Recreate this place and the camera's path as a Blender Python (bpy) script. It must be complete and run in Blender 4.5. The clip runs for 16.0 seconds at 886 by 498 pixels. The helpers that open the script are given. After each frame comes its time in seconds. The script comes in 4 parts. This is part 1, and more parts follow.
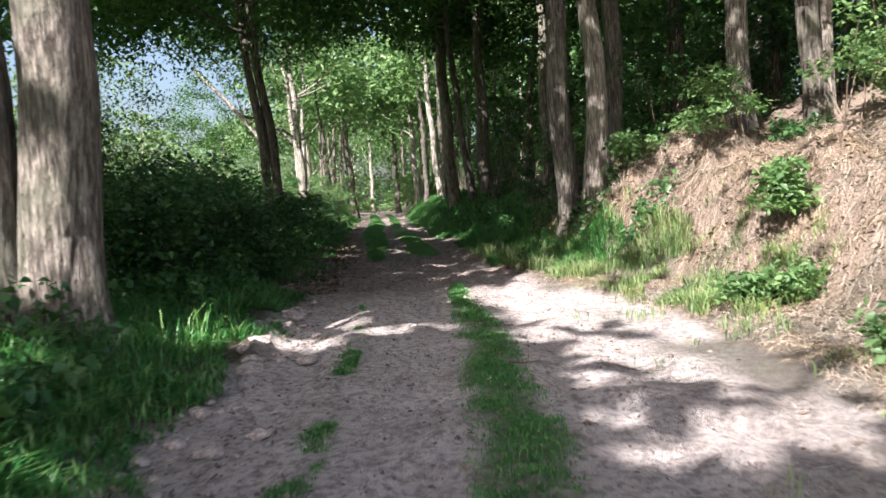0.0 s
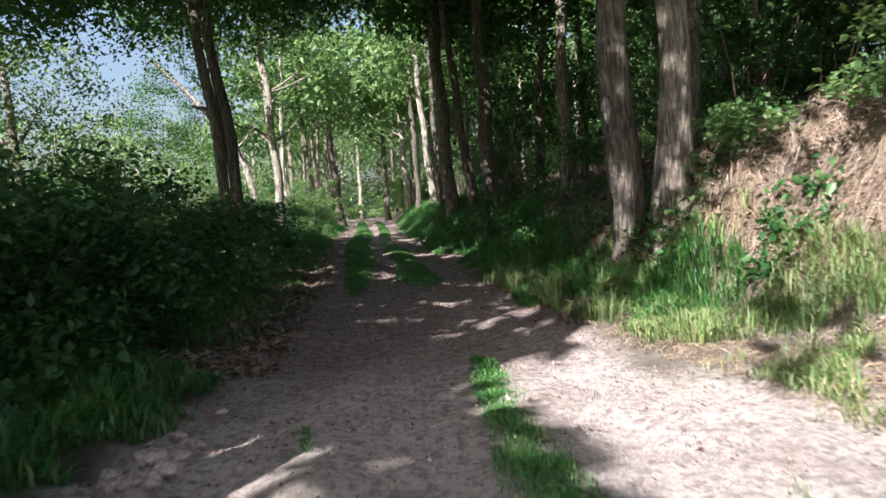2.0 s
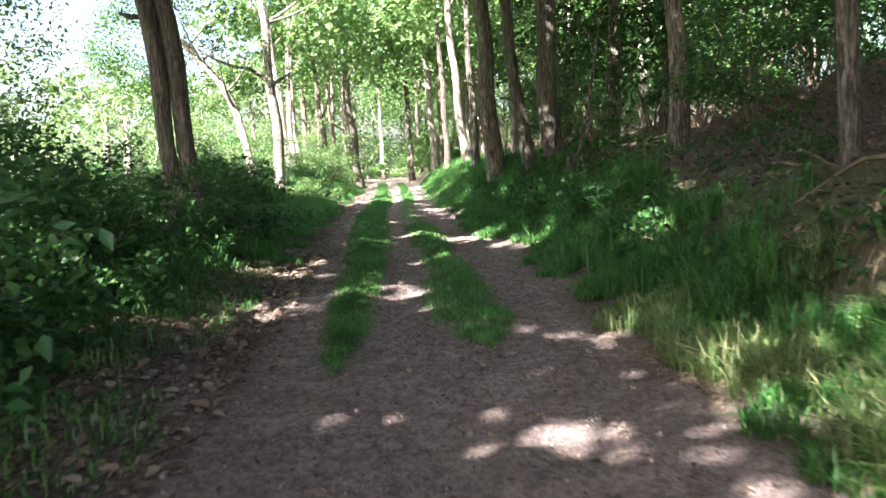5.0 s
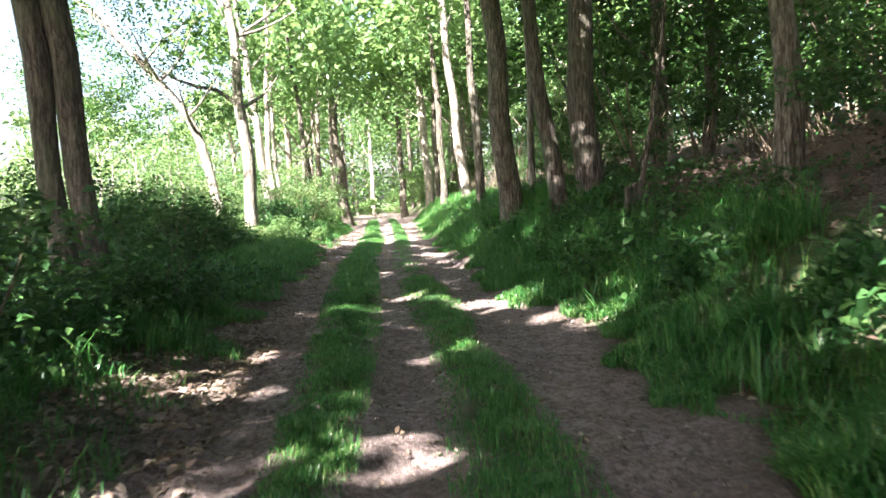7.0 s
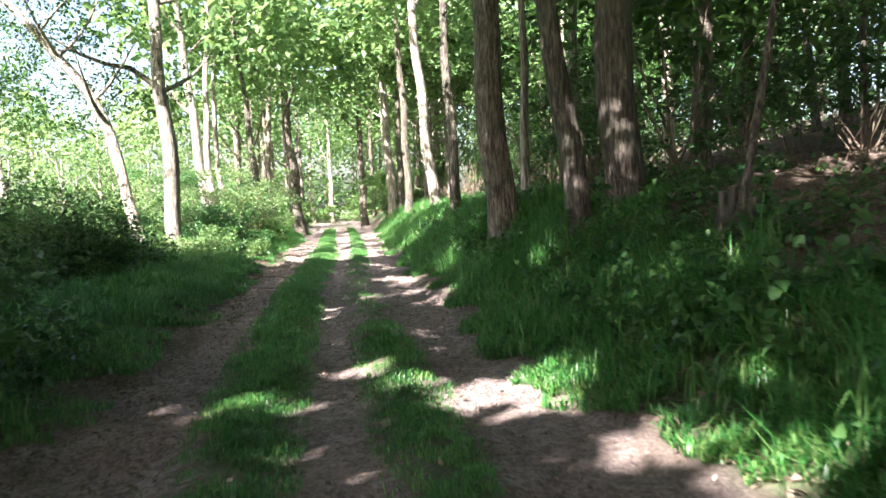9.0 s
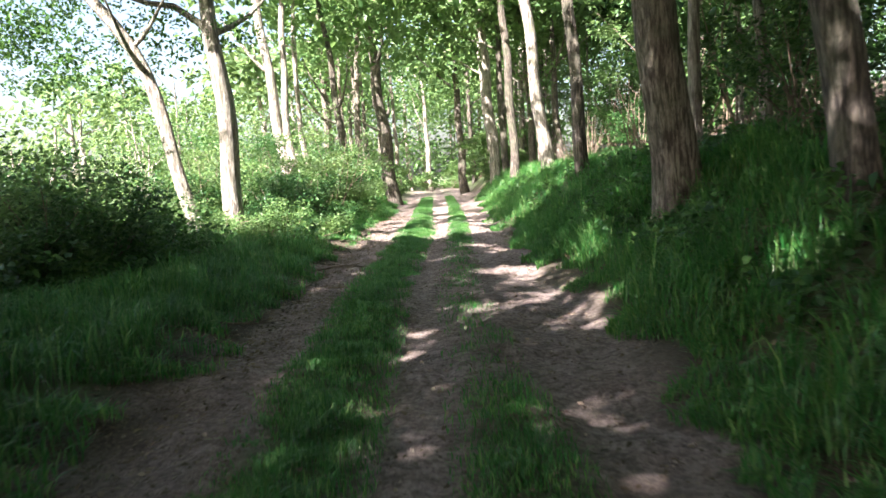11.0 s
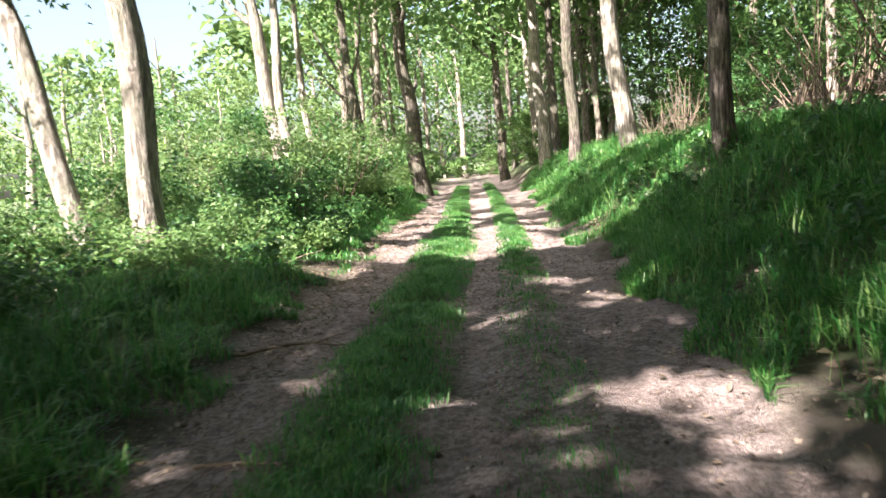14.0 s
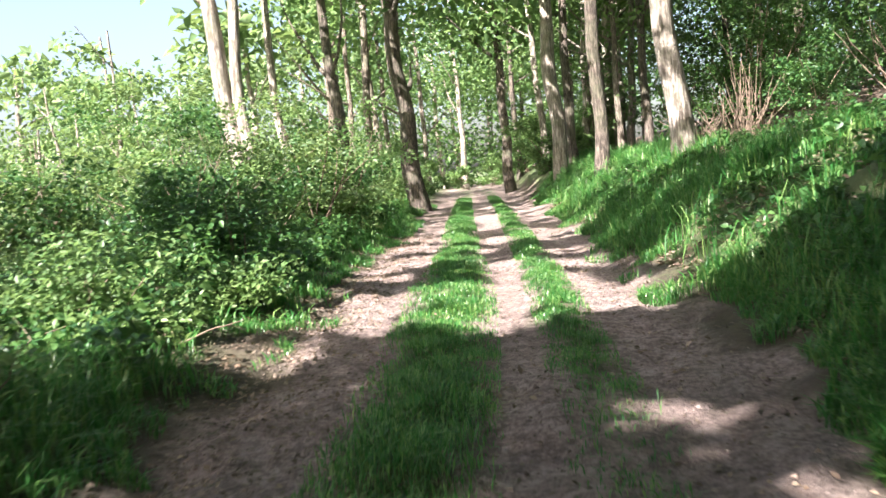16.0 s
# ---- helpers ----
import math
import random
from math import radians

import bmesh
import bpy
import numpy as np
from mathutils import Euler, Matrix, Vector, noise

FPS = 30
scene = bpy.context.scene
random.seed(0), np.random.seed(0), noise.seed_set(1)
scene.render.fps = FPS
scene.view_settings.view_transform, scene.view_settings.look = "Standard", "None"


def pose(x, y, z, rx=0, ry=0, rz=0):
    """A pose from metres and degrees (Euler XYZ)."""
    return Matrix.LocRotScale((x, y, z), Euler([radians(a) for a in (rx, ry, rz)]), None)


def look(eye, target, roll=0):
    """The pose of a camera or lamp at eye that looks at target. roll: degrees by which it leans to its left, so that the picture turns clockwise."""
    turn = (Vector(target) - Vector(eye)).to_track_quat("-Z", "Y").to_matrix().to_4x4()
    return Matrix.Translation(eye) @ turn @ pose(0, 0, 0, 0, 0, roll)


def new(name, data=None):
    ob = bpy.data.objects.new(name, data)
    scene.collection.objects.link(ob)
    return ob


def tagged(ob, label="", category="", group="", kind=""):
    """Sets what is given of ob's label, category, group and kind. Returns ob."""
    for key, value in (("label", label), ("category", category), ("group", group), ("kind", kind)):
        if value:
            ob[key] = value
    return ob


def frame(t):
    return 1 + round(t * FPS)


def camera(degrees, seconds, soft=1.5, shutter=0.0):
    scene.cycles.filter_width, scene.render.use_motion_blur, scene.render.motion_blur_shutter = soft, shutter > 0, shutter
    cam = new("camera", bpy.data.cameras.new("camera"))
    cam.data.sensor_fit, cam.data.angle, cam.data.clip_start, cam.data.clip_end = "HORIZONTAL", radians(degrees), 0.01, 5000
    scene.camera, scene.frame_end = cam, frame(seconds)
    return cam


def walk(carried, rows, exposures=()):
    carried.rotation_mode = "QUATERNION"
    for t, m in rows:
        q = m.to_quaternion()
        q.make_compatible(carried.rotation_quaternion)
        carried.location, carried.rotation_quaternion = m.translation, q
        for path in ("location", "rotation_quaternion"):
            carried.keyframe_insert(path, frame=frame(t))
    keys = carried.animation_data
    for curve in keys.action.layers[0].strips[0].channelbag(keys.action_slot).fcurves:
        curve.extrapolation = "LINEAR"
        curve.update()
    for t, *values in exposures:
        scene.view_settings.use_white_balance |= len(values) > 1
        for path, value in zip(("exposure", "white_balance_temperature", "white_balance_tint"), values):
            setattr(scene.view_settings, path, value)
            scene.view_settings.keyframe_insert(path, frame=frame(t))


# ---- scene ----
cam = camera(57.1, 16.0, 1.5, 0.4)
METRES, EYE, TILT, LEAN, TURN = 36.9, 1.4, 0.0, 0.0, 0.0
ROWS = [
    (0.0, 0.0, 0.0, 0.0, -0.17, -3.53, 2.82),
    (0.5, -0.0012, 0.034, -0.0007, -1.22, -3.34, 2.05),
    (1.0, -0.0014, 0.0675, -0.0002, -2.75, -3.61, 2.93),
    (1.5, -0.0046, 0.1008, 0.0003, 0.15, -4.41, 1.74),
    (2.0, -0.005, 0.1316, 0.0019, -0.86, -3.23, 3.37),
    (2.5, -0.0066, 0.1642, 0.0025, -0.71, -3.26, 2.88),
    (3.0, -0.0075, 0.1959, 0.0027, -1.28, -4.2, 2.76),
    (3.5, -0.0096, 0.2267, 0.0029, -0.41, -5.58, 2.51),
    (4.0, -0.0109, 0.259, 0.003, 0.16, -6.1, 2.54),
    (6.5, -0.0217, 0.4123, 0.0026, 1.38, -4.64, 3.0),
    (7.0, -0.0236, 0.4436, 0.0033, 0.21, -3.6, 3.2),
    (7.5, -0.0246, 0.4757, 0.0029, 3.14, -4.18, 4.05),
    (8.0, -0.025, 0.506, 0.0034, 2.41, -4.53, 1.39),
    (8.5, -0.0253, 0.5384, 0.0036, -0.39, -3.29, 1.81),
    (9.0, -0.0279, 0.5691, 0.0036, -2.49, -3.18, 2.46),
    (9.5, -0.0293, 0.5993, 0.0031, -0.27, -3.86, 4.61),
    (10.0, -0.031, 0.6298, 0.0026, 3.53, -5.06, 2.88),
    (12.5, -0.0474, 0.7845, 0.0023, 5.69, -5.13, 5.39),
    (13.0, -0.0519, 0.8141, 0.0022, 6.66, -4.79, 4.97),
    (13.5, -0.0528, 0.8464, 0.0022, 6.4, -4.6, 6.07),
    (14.0, -0.0547, 0.8774, 0.0011, 6.82, -5.99, 4.59),
    (14.5, -0.0568, 0.9068, 0.0016, 5.93, -6.45, 3.81),
    (15.0, -0.0624, 0.938, 0.0012, 6.6, -6.09, 3.55),
    (15.5, -0.0661, 0.9663, 0.0013, 7.36, -5.47, 4.3),
    (16.0, -0.0694, 0.9963, 0.0013, 6.74, -5.31, 4.91),
]
EXPOSURES = [(0.0, 1.9, 6150, 13), (1.5, 1.9, 6150, 13), (2.3, 1.65, 6200, 13), (2.7, 1.65, 6200, 13), (3.1, 1.9, 6250, 13), (4.2, 2.9, 6300, 15), (6.3, 3.28, 6450, 15), (7.5, 3.28, 6450, 15), (9.0, 3.1, 6400, 15), (10.0, 3.05, 6400, 15), (12.5, 2.62, 6650, 15), (14.5, 2.65, 6600, 15), (16.0, 2.55, 6600, 16)]
walk(cam, [(t, pose(0, 0, EYE, TILT, LEAN, TURN) @ pose(METRES * x, METRES * y, METRES * z, 90 + pitch, roll, yaw)) for t, x, y, z, yaw, pitch, roll in ROWS],
     EXPOSURES)

# ---- sun, sky ----
SUN_AZ, SUN_EL = radians(147), radians(43)      # degrees to the left of +y, and up
TO_SUN = Vector((-math.sin(SUN_AZ) * math.cos(SUN_EL), math.cos(SUN_AZ) * math.cos(SUN_EL), math.sin(SUN_EL)))
world = bpy.data.worlds.new("sky")
scene.world = world
world.use_nodes = True
wn = world.node_tree.nodes
sky = wn.new("ShaderNodeTexSky")
sky.sky_type, sky.sun_disc = "NISHITA", False
sky.sun_elevation, sky.sun_rotation = SUN_EL, -SUN_AZ
sky.air_density, sky.dust_density, sky.ozone_density = 1.0, 4.0, 0.6
world.node_tree.links.new(sky.outputs[0], wn["Background"].inputs[0])
wn["Background"].inputs[1].default_value = 0.066
sun_data = bpy.data.lights.new("sun", "SUN")
sun_data.energy, sun_data.angle, sun_data.color = 5.0, radians(0.55), (1.0, 0.95, 0.89)
sun = new("sun", sun_data)
sun.matrix_world = look((-30, -20, 40), Vector((-30, -20, 40)) - TO_SUN)

# ---- materials ----
def material(name):
    m = bpy.data.materials.new(name)
    m.use_nodes = True
    nt = m.node_tree
    return m, nt, nt.nodes["Principled BSDF"]


def ramp(nt, source, stops):
    r = nt.nodes.new("ShaderNodeValToRGB")
    while len(r.color_ramp.elements) < len(stops):
        r.color_ramp.elements.new(0.5)
    for e, (p, c) in zip(r.color_ramp.elements, stops):
        e.position, e.color = p, (*c, 1)
    nt.links.new(source, r.inputs[0])
    return r.outputs[0]


def noise_tex(nt, scale, detail=5, rough=0.6, stretch=(1, 1, 1), space="Object"):
    co = nt.nodes.new("ShaderNodeTexCoord")
    mp = nt.nodes.new("ShaderNodeMapping")
    mp.inputs["Scale"].default_value = stretch
    n = nt.nodes.new("ShaderNodeTexNoise")
    n.inputs["Scale"].default_value, n.inputs["Detail"].default_value, n.inputs["Roughness"].default_value = scale, detail, rough
    nt.links.new(co.outputs[space], mp.inputs[0])
    nt.links.new(mp.outputs[0], n.inputs["Vector"])
    return n.outputs[0]


def mixed(nt, fac, a, b, mode="MIX"):
    m = nt.nodes.new("ShaderNodeMix")
    m.data_type, m.blend_type = "RGBA", mode
    for sock, v in ((m.inputs[0], fac), (m.inputs[6], a), (m.inputs[7], b)):
        if isinstance(v, (int, float)):
            sock.default_value = v
        elif isinstance(v, tuple):
            sock.default_value = (*v, 1)
        else:
            nt.links.new(v, sock)
    return m.outputs[2]


def bump(nt, bsdf, height, strength, distance):
    b = nt.nodes.new("ShaderNodeBump")
    b.inputs["Strength"].default_value, b.inputs["Distance"].default_value = strength, distance
    nt.links.new(height, b.inputs["Height"])
    nt.links.new(b.outputs[0], bsdf.inputs["Normal"])


def bark_material(name, dark, light, ridge=9):
    """Furrowed bark: narrow upright ridges, with grey and mossy blotches."""
    m, nt, b = material(name)
    fine = noise_tex(nt, ridge, 5, 0.7, (1, 1, 0.13))
    plates = noise_tex(nt, ridge * 0.45, 4, 0.6, (1, 1, 0.5))
    big = noise_tex(nt, 1.6, 4, 0.6)
    col = ramp(nt, fine, [(0.42, dark), (0.51, tuple(0.5 * (p + q) for p, q in zip(dark, light))), (0.60, light)])
    col = mixed(nt, ramp(nt, plates, [(0.36, (0.65, 0.65, 0.65)), (0.52, (0, 0, 0))]), col, tuple(1.2 * p for p in dark))
    col = mixed(nt, ramp(nt, big, [(0.45, (0, 0, 0)), (0.72, (0.6, 0.6, 0.6))]), col, (0.12, 0.14, 0.08))
    nt.links.new(col, b.inputs["Base Color"])
    b.inputs["Roughness"].default_value = 0.92
    add = nt.nodes.new("ShaderNodeMath")
    add.operation = "ADD"
    nt.links.new(fine, add.inputs[0])
    nt.links.new(plates, add.inputs[1])
    bump(nt, b, add.outputs[0], 1.0, 0.08)
    return m


def leaf_material(name, low, mid, high, glow=0.45, rough=0.5, blade=(0.27, 0.38, 0.10), share=0.55, gloss=0.35):
    """Leaves: each island its own shade, some light through the blade."""
    m, nt, b = material(name)
    g = nt.nodes.new("ShaderNodeNewGeometry")
    col = ramp(nt, g.outputs["Random Per Island"], [(0.0, low), (0.5, mid), (1.0, high)])
    patch = ramp(nt, noise_tex(nt, 1.3, 3, 0.6), [(0.36, (0.6, 0.66, 0.68)), (0.5, (1, 1, 1)), (0.66, (1.0, 0.95, 0.8))])
    col = mixed(nt, 0.85, col, patch, "MULTIPLY")
    nt.links.new(col, b.inputs["Base Color"])
    b.inputs["Roughness"].default_value = rough
    b.inputs["Specular IOR Level"].default_value = gloss
    t = nt.nodes.new("ShaderNodeBsdfTranslucent")
    nt.links.new(mixed(nt, share, col, blade), t.inputs[0])
    mx = nt.nodes.new("ShaderNodeMixShader")
    mx.inputs[0].default_value = glow
    nt.links.new(b.outputs[0], mx.inputs[1])
    nt.links.new(t.outputs[0], mx.inputs[2])
    nt.links.new(mx.outputs[0], nt.nodes["Material Output"].inputs[0])
    return m


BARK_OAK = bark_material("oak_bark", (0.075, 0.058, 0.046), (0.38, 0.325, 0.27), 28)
# pale bark, also used to put sunlight into the colour of lit trunks
BARK_PALE_SUNLIT = bark_material("pale_sunlit_bark", (0.15, 0.125, 0.105), (0.54, 0.48, 0.42), 18)
# dark bark, also used to put shade into the colour of trunks
BARK_DARK_SHADED = bark_material("dark_shaded_bark", (0.04, 0.032, 0.027), (0.23, 0.19, 0.158), 26)
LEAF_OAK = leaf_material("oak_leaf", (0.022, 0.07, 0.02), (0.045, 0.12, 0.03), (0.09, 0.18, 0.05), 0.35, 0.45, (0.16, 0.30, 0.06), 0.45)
# lighter copy of the leaf: sunlight on the foliage put into its colour
LEAF_SUNLIT = leaf_material("sunlit_leaf", (0.06, 0.135, 0.045), (0.12, 0.215, 0.078), (0.21, 0.32, 0.13), 0.45, 0.42, (0.26, 0.40, 0.12), 0.55)
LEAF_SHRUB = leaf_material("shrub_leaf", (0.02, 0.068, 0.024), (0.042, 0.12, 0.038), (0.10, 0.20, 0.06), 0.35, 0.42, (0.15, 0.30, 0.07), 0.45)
LEAF_WILLOW = leaf_material("willow_leaf", (0.07, 0.135, 0.06), (0.13, 0.21, 0.09), (0.20, 0.29, 0.125), 0.4)
GRASS = leaf_material("grass_blade", (0.02, 0.12, 0.028), (0.054, 0.205, 0.046), (0.24, 0.36, 0.12), 0.42, 0.36, (0.12, 0.38, 0.08), 0.55, 0.5)
GRASS_PALE = leaf_material("pale_grass_blade", (0.085, 0.18, 0.05), (0.18, 0.27, 0.095), (0.40, 0.39, 0.21), 0.35, 0.5)
LITTER = leaf_material("dead_leaf", (0.075, 0.05, 0.038), (0.16, 0.112, 0.085), (0.33, 0.26, 0.21), 0.1, 0.7)
TWIG, _nt, _b = material("twig")
_c = ramp(_nt, noise_tex(_nt, 6, 4), [(0.3, (0.09, 0.065, 0.045)), (0.7, (0.26, 0.20, 0.15))])
_nt.links.new(_c, _b.inputs["Base Color"])
_b.inputs["Roughness"].default_value = 0.9


def ground_material():
    m, nt, b = material("earth")
    zone = nt.nodes.new("ShaderNodeVertexColor")
    zone.layer_name = "zone"
    sep = nt.nodes.new("ShaderNodeSeparateColor")
    nt.links.new(zone.outputs[0], sep.inputs[0])
    fine, mid, big = noise_tex(nt, 38, 6, 0.7), noise_tex(nt, 5, 5, 0.65), noise_tex(nt, 0.8, 3, 0.5)
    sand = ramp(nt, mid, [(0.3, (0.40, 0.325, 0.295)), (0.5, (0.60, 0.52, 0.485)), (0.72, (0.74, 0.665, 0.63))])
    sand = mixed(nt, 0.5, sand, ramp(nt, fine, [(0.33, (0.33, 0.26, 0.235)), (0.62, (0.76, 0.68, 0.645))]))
    # darker earth for the track beyond the clearing
    dark_earth = ramp(nt, mid, [(0.32, (0.14, 0.098, 0.09)), (0.5, (0.33, 0.25, 0.23)), (0.7, (0.56, 0.46, 0.43))])
    dark_earth = mixed(nt, 0.5, dark_earth, ramp(nt, fine, [(0.38, (0.085, 0.06, 0.055)), (0.62, (0.50, 0.405, 0.375))]))
    sand = mixed(nt, zone.outputs[1], dark_earth, sand)
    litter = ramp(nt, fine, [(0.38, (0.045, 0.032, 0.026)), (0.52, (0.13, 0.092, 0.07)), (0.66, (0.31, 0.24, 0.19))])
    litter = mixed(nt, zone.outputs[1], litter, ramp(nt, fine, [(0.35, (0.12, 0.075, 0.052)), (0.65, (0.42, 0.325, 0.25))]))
    soil = ramp(nt, mid, [(0.35, (0.035, 0.03, 0.018)), (0.65, (0.075, 0.075, 0.035))])
    grit = ramp(nt, noise_tex(nt, 16, 4, 0.7), [(0.40, (0.34, 0.32, 0.32)), (0.54, (1, 1, 1))])
    sand = mixed(nt, 0.75, sand, grit, "MULTIPLY")
    col = mixed(nt, sep.outputs[1], soil, litter)
    col = mixed(nt, sep.outputs[0], col, sand)
    col = mixed(nt, sep.outputs[2], col, ramp(nt, mid, [(0.3, (0.035, 0.085, 0.02)), (0.7, (0.09, 0.16, 0.04))]))
    col = mixed(nt, ramp(nt, big, [(0.4, (0, 0, 0)), (0.7, (0.35, 0.35, 0.35))]), col, (0.20, 0.145, 0.12))
    nt.links.new(col, b.inputs["Base Color"])
    b.inputs["Roughness"].default_value = 0.95
    add = nt.nodes.new("ShaderNodeMath")
    add.operation = "ADD"
    nt.links.new(fine, add.inputs[0])
    nt.links.new(mid, add.inputs[1])
    bump(nt, b, add.outputs[0], 1.0, 0.055)
    return m


EARTH = ground_material()

# ---- plan of the track ----
rng = np.random.default_rng(7)


def track_left(y):
    return np.interp(y, [-10, 4, 8, 15, 22, 30, 36, 45, 57, 72, 110], [-1.6, -1.7, -1.85, -2.4, -3.0, -3.7, -4.2, -4.9, -5.9, -7.2, -10.5])


def track_right(y):
    return np.interp(y, [-10, 4, 10, 13, 16, 21, 26, 30, 38, 45, 52, 65, 75, 110], [1.7, 1.8, 1.75, 1.5, 0.95, 0.65, 0.1, -0.4, -1.0, -1.45, -1.95, -2.6, -3.3, -6.6])


def ragged(x, y, seed):
    """How far the grass edge strays from its line."""
    return (value_noise(x * 0 + y * 1.4, y * 0 + seed, seed) - 0.5) * 0.7 + (value_noise(x * 2.5, y * 3.1, seed + 1) - 0.5) * 0.35


def strip_left(y):
    c = np.interp(y, [0, 5, 8, 19, 21, 25, 29.5, 35.5, 42.5, 48, 60, 110], [-0.7, -0.78, -0.88, -1.55, -1.7, -2.0, -2.45, -3.0, -3.4, -3.8, -4.9, -9.2])
    w = np.interp(y, [0, 9, 10, 17, 18.5, 21, 25, 30, 36, 42, 46, 50, 110], [0.16, 0.13, 0.0, 0.0, 0.3, 0.36, 0.5, 0.6, 0.6, 0.62, 0.66, 0.5, 0.5])
    return c, w


def strip_right(y):
    c = np.interp(y, [0, 5, 10, 19.5, 22.5, 26, 29.3, 35, 43, 47, 60, 110], [0.3, 0.36, 0.25, -0.5, -0.72, -1.02, -1.35, -1.95, -2.4, -2.65, -3.6, -7.8])
    w = np.interp(y, [0, 4, 8, 11, 12, 17.5, 19, 23, 24, 26, 30, 31, 40, 43, 50, 110], [0.3, 0.4, 0.34, 0.2, 0.0, 0.0, 0.55, 0.42, 0.3, 0.48, 0.45, 0.4, 0.4, 0.36, 0.36, 0.36])
    return c, w


def bank_foot(y):
    return np.interp(y, [-10, 7, 9, 10.5, 13, 15, 17, 20, 25, 28, 110], [3.9, 3.6, 3.4, 3.0, 2.5, 2.2, 1.9, 1.3, 0.7, 0.35, -6.0])


def value_noise(x, y, seed=0):
    xi, yi = np.floor(x).astype(np.int64), np.floor(y).astype(np.int64)
    fx, fy = x - xi, y - yi
    fx, fy = fx * fx * (3 - 2 * fx), fy * fy * (3 - 2 * fy)

    def h(a, b):
        n = (a * 374761393 + b * 668265263 + seed * 1442695041) & 0xFFFFFFFF
        n = ((n ^ (n >> 13)) * 1274126177) & 0xFFFFFFFF
        return ((n ^ (n >> 16)) & 0xFFFF) / 65535.0
    return (h(xi, yi) * (1 - fx) + h(xi + 1, yi) * fx) * (1 - fy) + (h(xi, yi + 1) * (1 - fx) + h(xi + 1, yi + 1) * fx) * fy


def smooth(a, lo, hi):
    t = np.clip((a - lo) / (hi - lo), 0, 1)
    return t * t * (3 - 2 * t)


def height(x, y):
    """The ground's height: rutted track, a flat verge on one side, a bank and a wooded slope on the other."""
    x, y = np.asarray(x, float), np.asarray(y, float)
    z = 0.1 * np.clip(y / 7, 0, 1)
    d = x - bank_foot(y)
    steep = np.interp(d, [-1.2, 0, 0.35, 0.8, 1.3, 2, 4, 10, 30, 80], [0, 0.14, 0.5, 1.05, 1.45, 1.7, 2.15, 3.7, 8.0, 13])
    steep = steep + 0.4 * np.exp(-((y - 14.2) / 1.9) ** 2) * smooth(d, 0.1, 0.7) * smooth(d, 8, 3)
    low = np.interp(d, [-0.6, 0, 0.6, 0.9, 1.4, 2, 3.05, 5, 10, 30, 80], [0, 0.08, 0.34, 0.55, 0.85, 1.1, 1.35, 2.0, 3.7, 8.5, 13])
    raised = np.interp(d, [-0.7, -0.1, 0.3, 0.9, 1.3, 1.9, 2.5, 5, 10, 30, 80], [0, 0.16, 0.42, 0.86, 1.08, 1.25, 1.35, 1.7, 2.6, 6.2, 12])
    k, far = smooth(y, 16, 21), smooth(y, 28, 32)
    z = z + steep * (1 - k) + k * (low * (1 - far) + raised * far)
    dl = track_left(y) - x
    z = z + np.interp(dl, [0, 0.5, 1.5, 4, 10, 25, 60], [0, 0.1, 0.22, 0.28, 0.15, -0.4, -0.8])
    on = smooth(dl, 0.3, -0.3) * smooth(x - track_right(y), 0.4, -0.2)
    for strip in (strip_left, strip_right):
        c, w = strip(y)
        z = z + on * 0.05 * np.exp(-((x - c) / 0.28) ** 2) * (w > 0.02)
    rough = (value_noise(x * 2.3, y * 2.3, 1) - 0.5) * 0.07 + (value_noise(x * 5.5, y * 5.5, 2) - 0.5) * 0.06
    slope = smooth(d, -0.3, 0.8)
    z = z + on * ((value_noise(x * 3.4, y * 0.7, 14) - 0.5) * 0.05 + (value_noise(x * 4.2, y * 4.2, 15) - 0.5) * 0.04)
    z = z + rough * (1 + 1.6 * slope) + slope * (value_noise(x * 1.1, y * 1.1, 3) - 0.5) * np.where(y < 17, 0.42, 0.35)
    clods = smooth(np.abs(x - track_left(y) - 0.1), 0.45, 0.0) * smooth(y, 12, 8)
    z = z + slope * ((value_noise(x * 3.7, y * 3.7, 8) - 0.5) * (0.14 + 0.12 * smooth(y, 17, 14)) + (value_noise(x * 8.5, y * 8.5, 9) - 0.5) * 0.08) * smooth(y, 60, 45)
    return z + clods * np.maximum(value_noise(x * 7, y * 7, 5) - 0.45, 0) * 0.28


def height1(x, y):
    return float(height(np.array([x]), np.array([y]))[0])


# ---- mesh helpers ----
def mesh_from(name, verts, faces_per, idx, mat, smooth_shade=False):
    """A mesh from numpy arrays; every face has faces_per corners."""
    me = bpy.data.meshes.new(name)
    n = len(idx) // faces_per
    me.vertices.add(len(verts))
    me.vertices.foreach_set("co", np.ascontiguousarray(verts, np.float32).ravel())
    me.loops.add(n * faces_per)
    me.loops.foreach_set("vertex_index", np.ascontiguousarray(idx, np.int32))
    me.polygons.add(n)
    me.polygons.foreach_set("loop_start", np.arange(0, n * faces_per, faces_per, dtype=np.int32))
    me.polygons.foreach_set("loop_total", np.full(n, faces_per, np.int32))
    if smooth_shade:
        me.polygons.foreach_set("use_smooth", np.ones(n, bool))
    me.update(calc_edges=True)
    me.materials.append(mat)
    return me


def part(name, me, parent, label=""):
    ob = new(name, me)
    ob.parent = parent
    if label:
        ob["label"] = label
    return ob


def thing(name, x, y, z, label, category, group="", kind=""):
    ob = new(name)
    ob.empty_display_size = 0.2
    ob.location = (x, y, z)
    return tagged(ob, label, category, group, kind)


def unit(v):
    return v / np.maximum(np.linalg.norm(v, axis=1, keepdims=True), 1e-6)


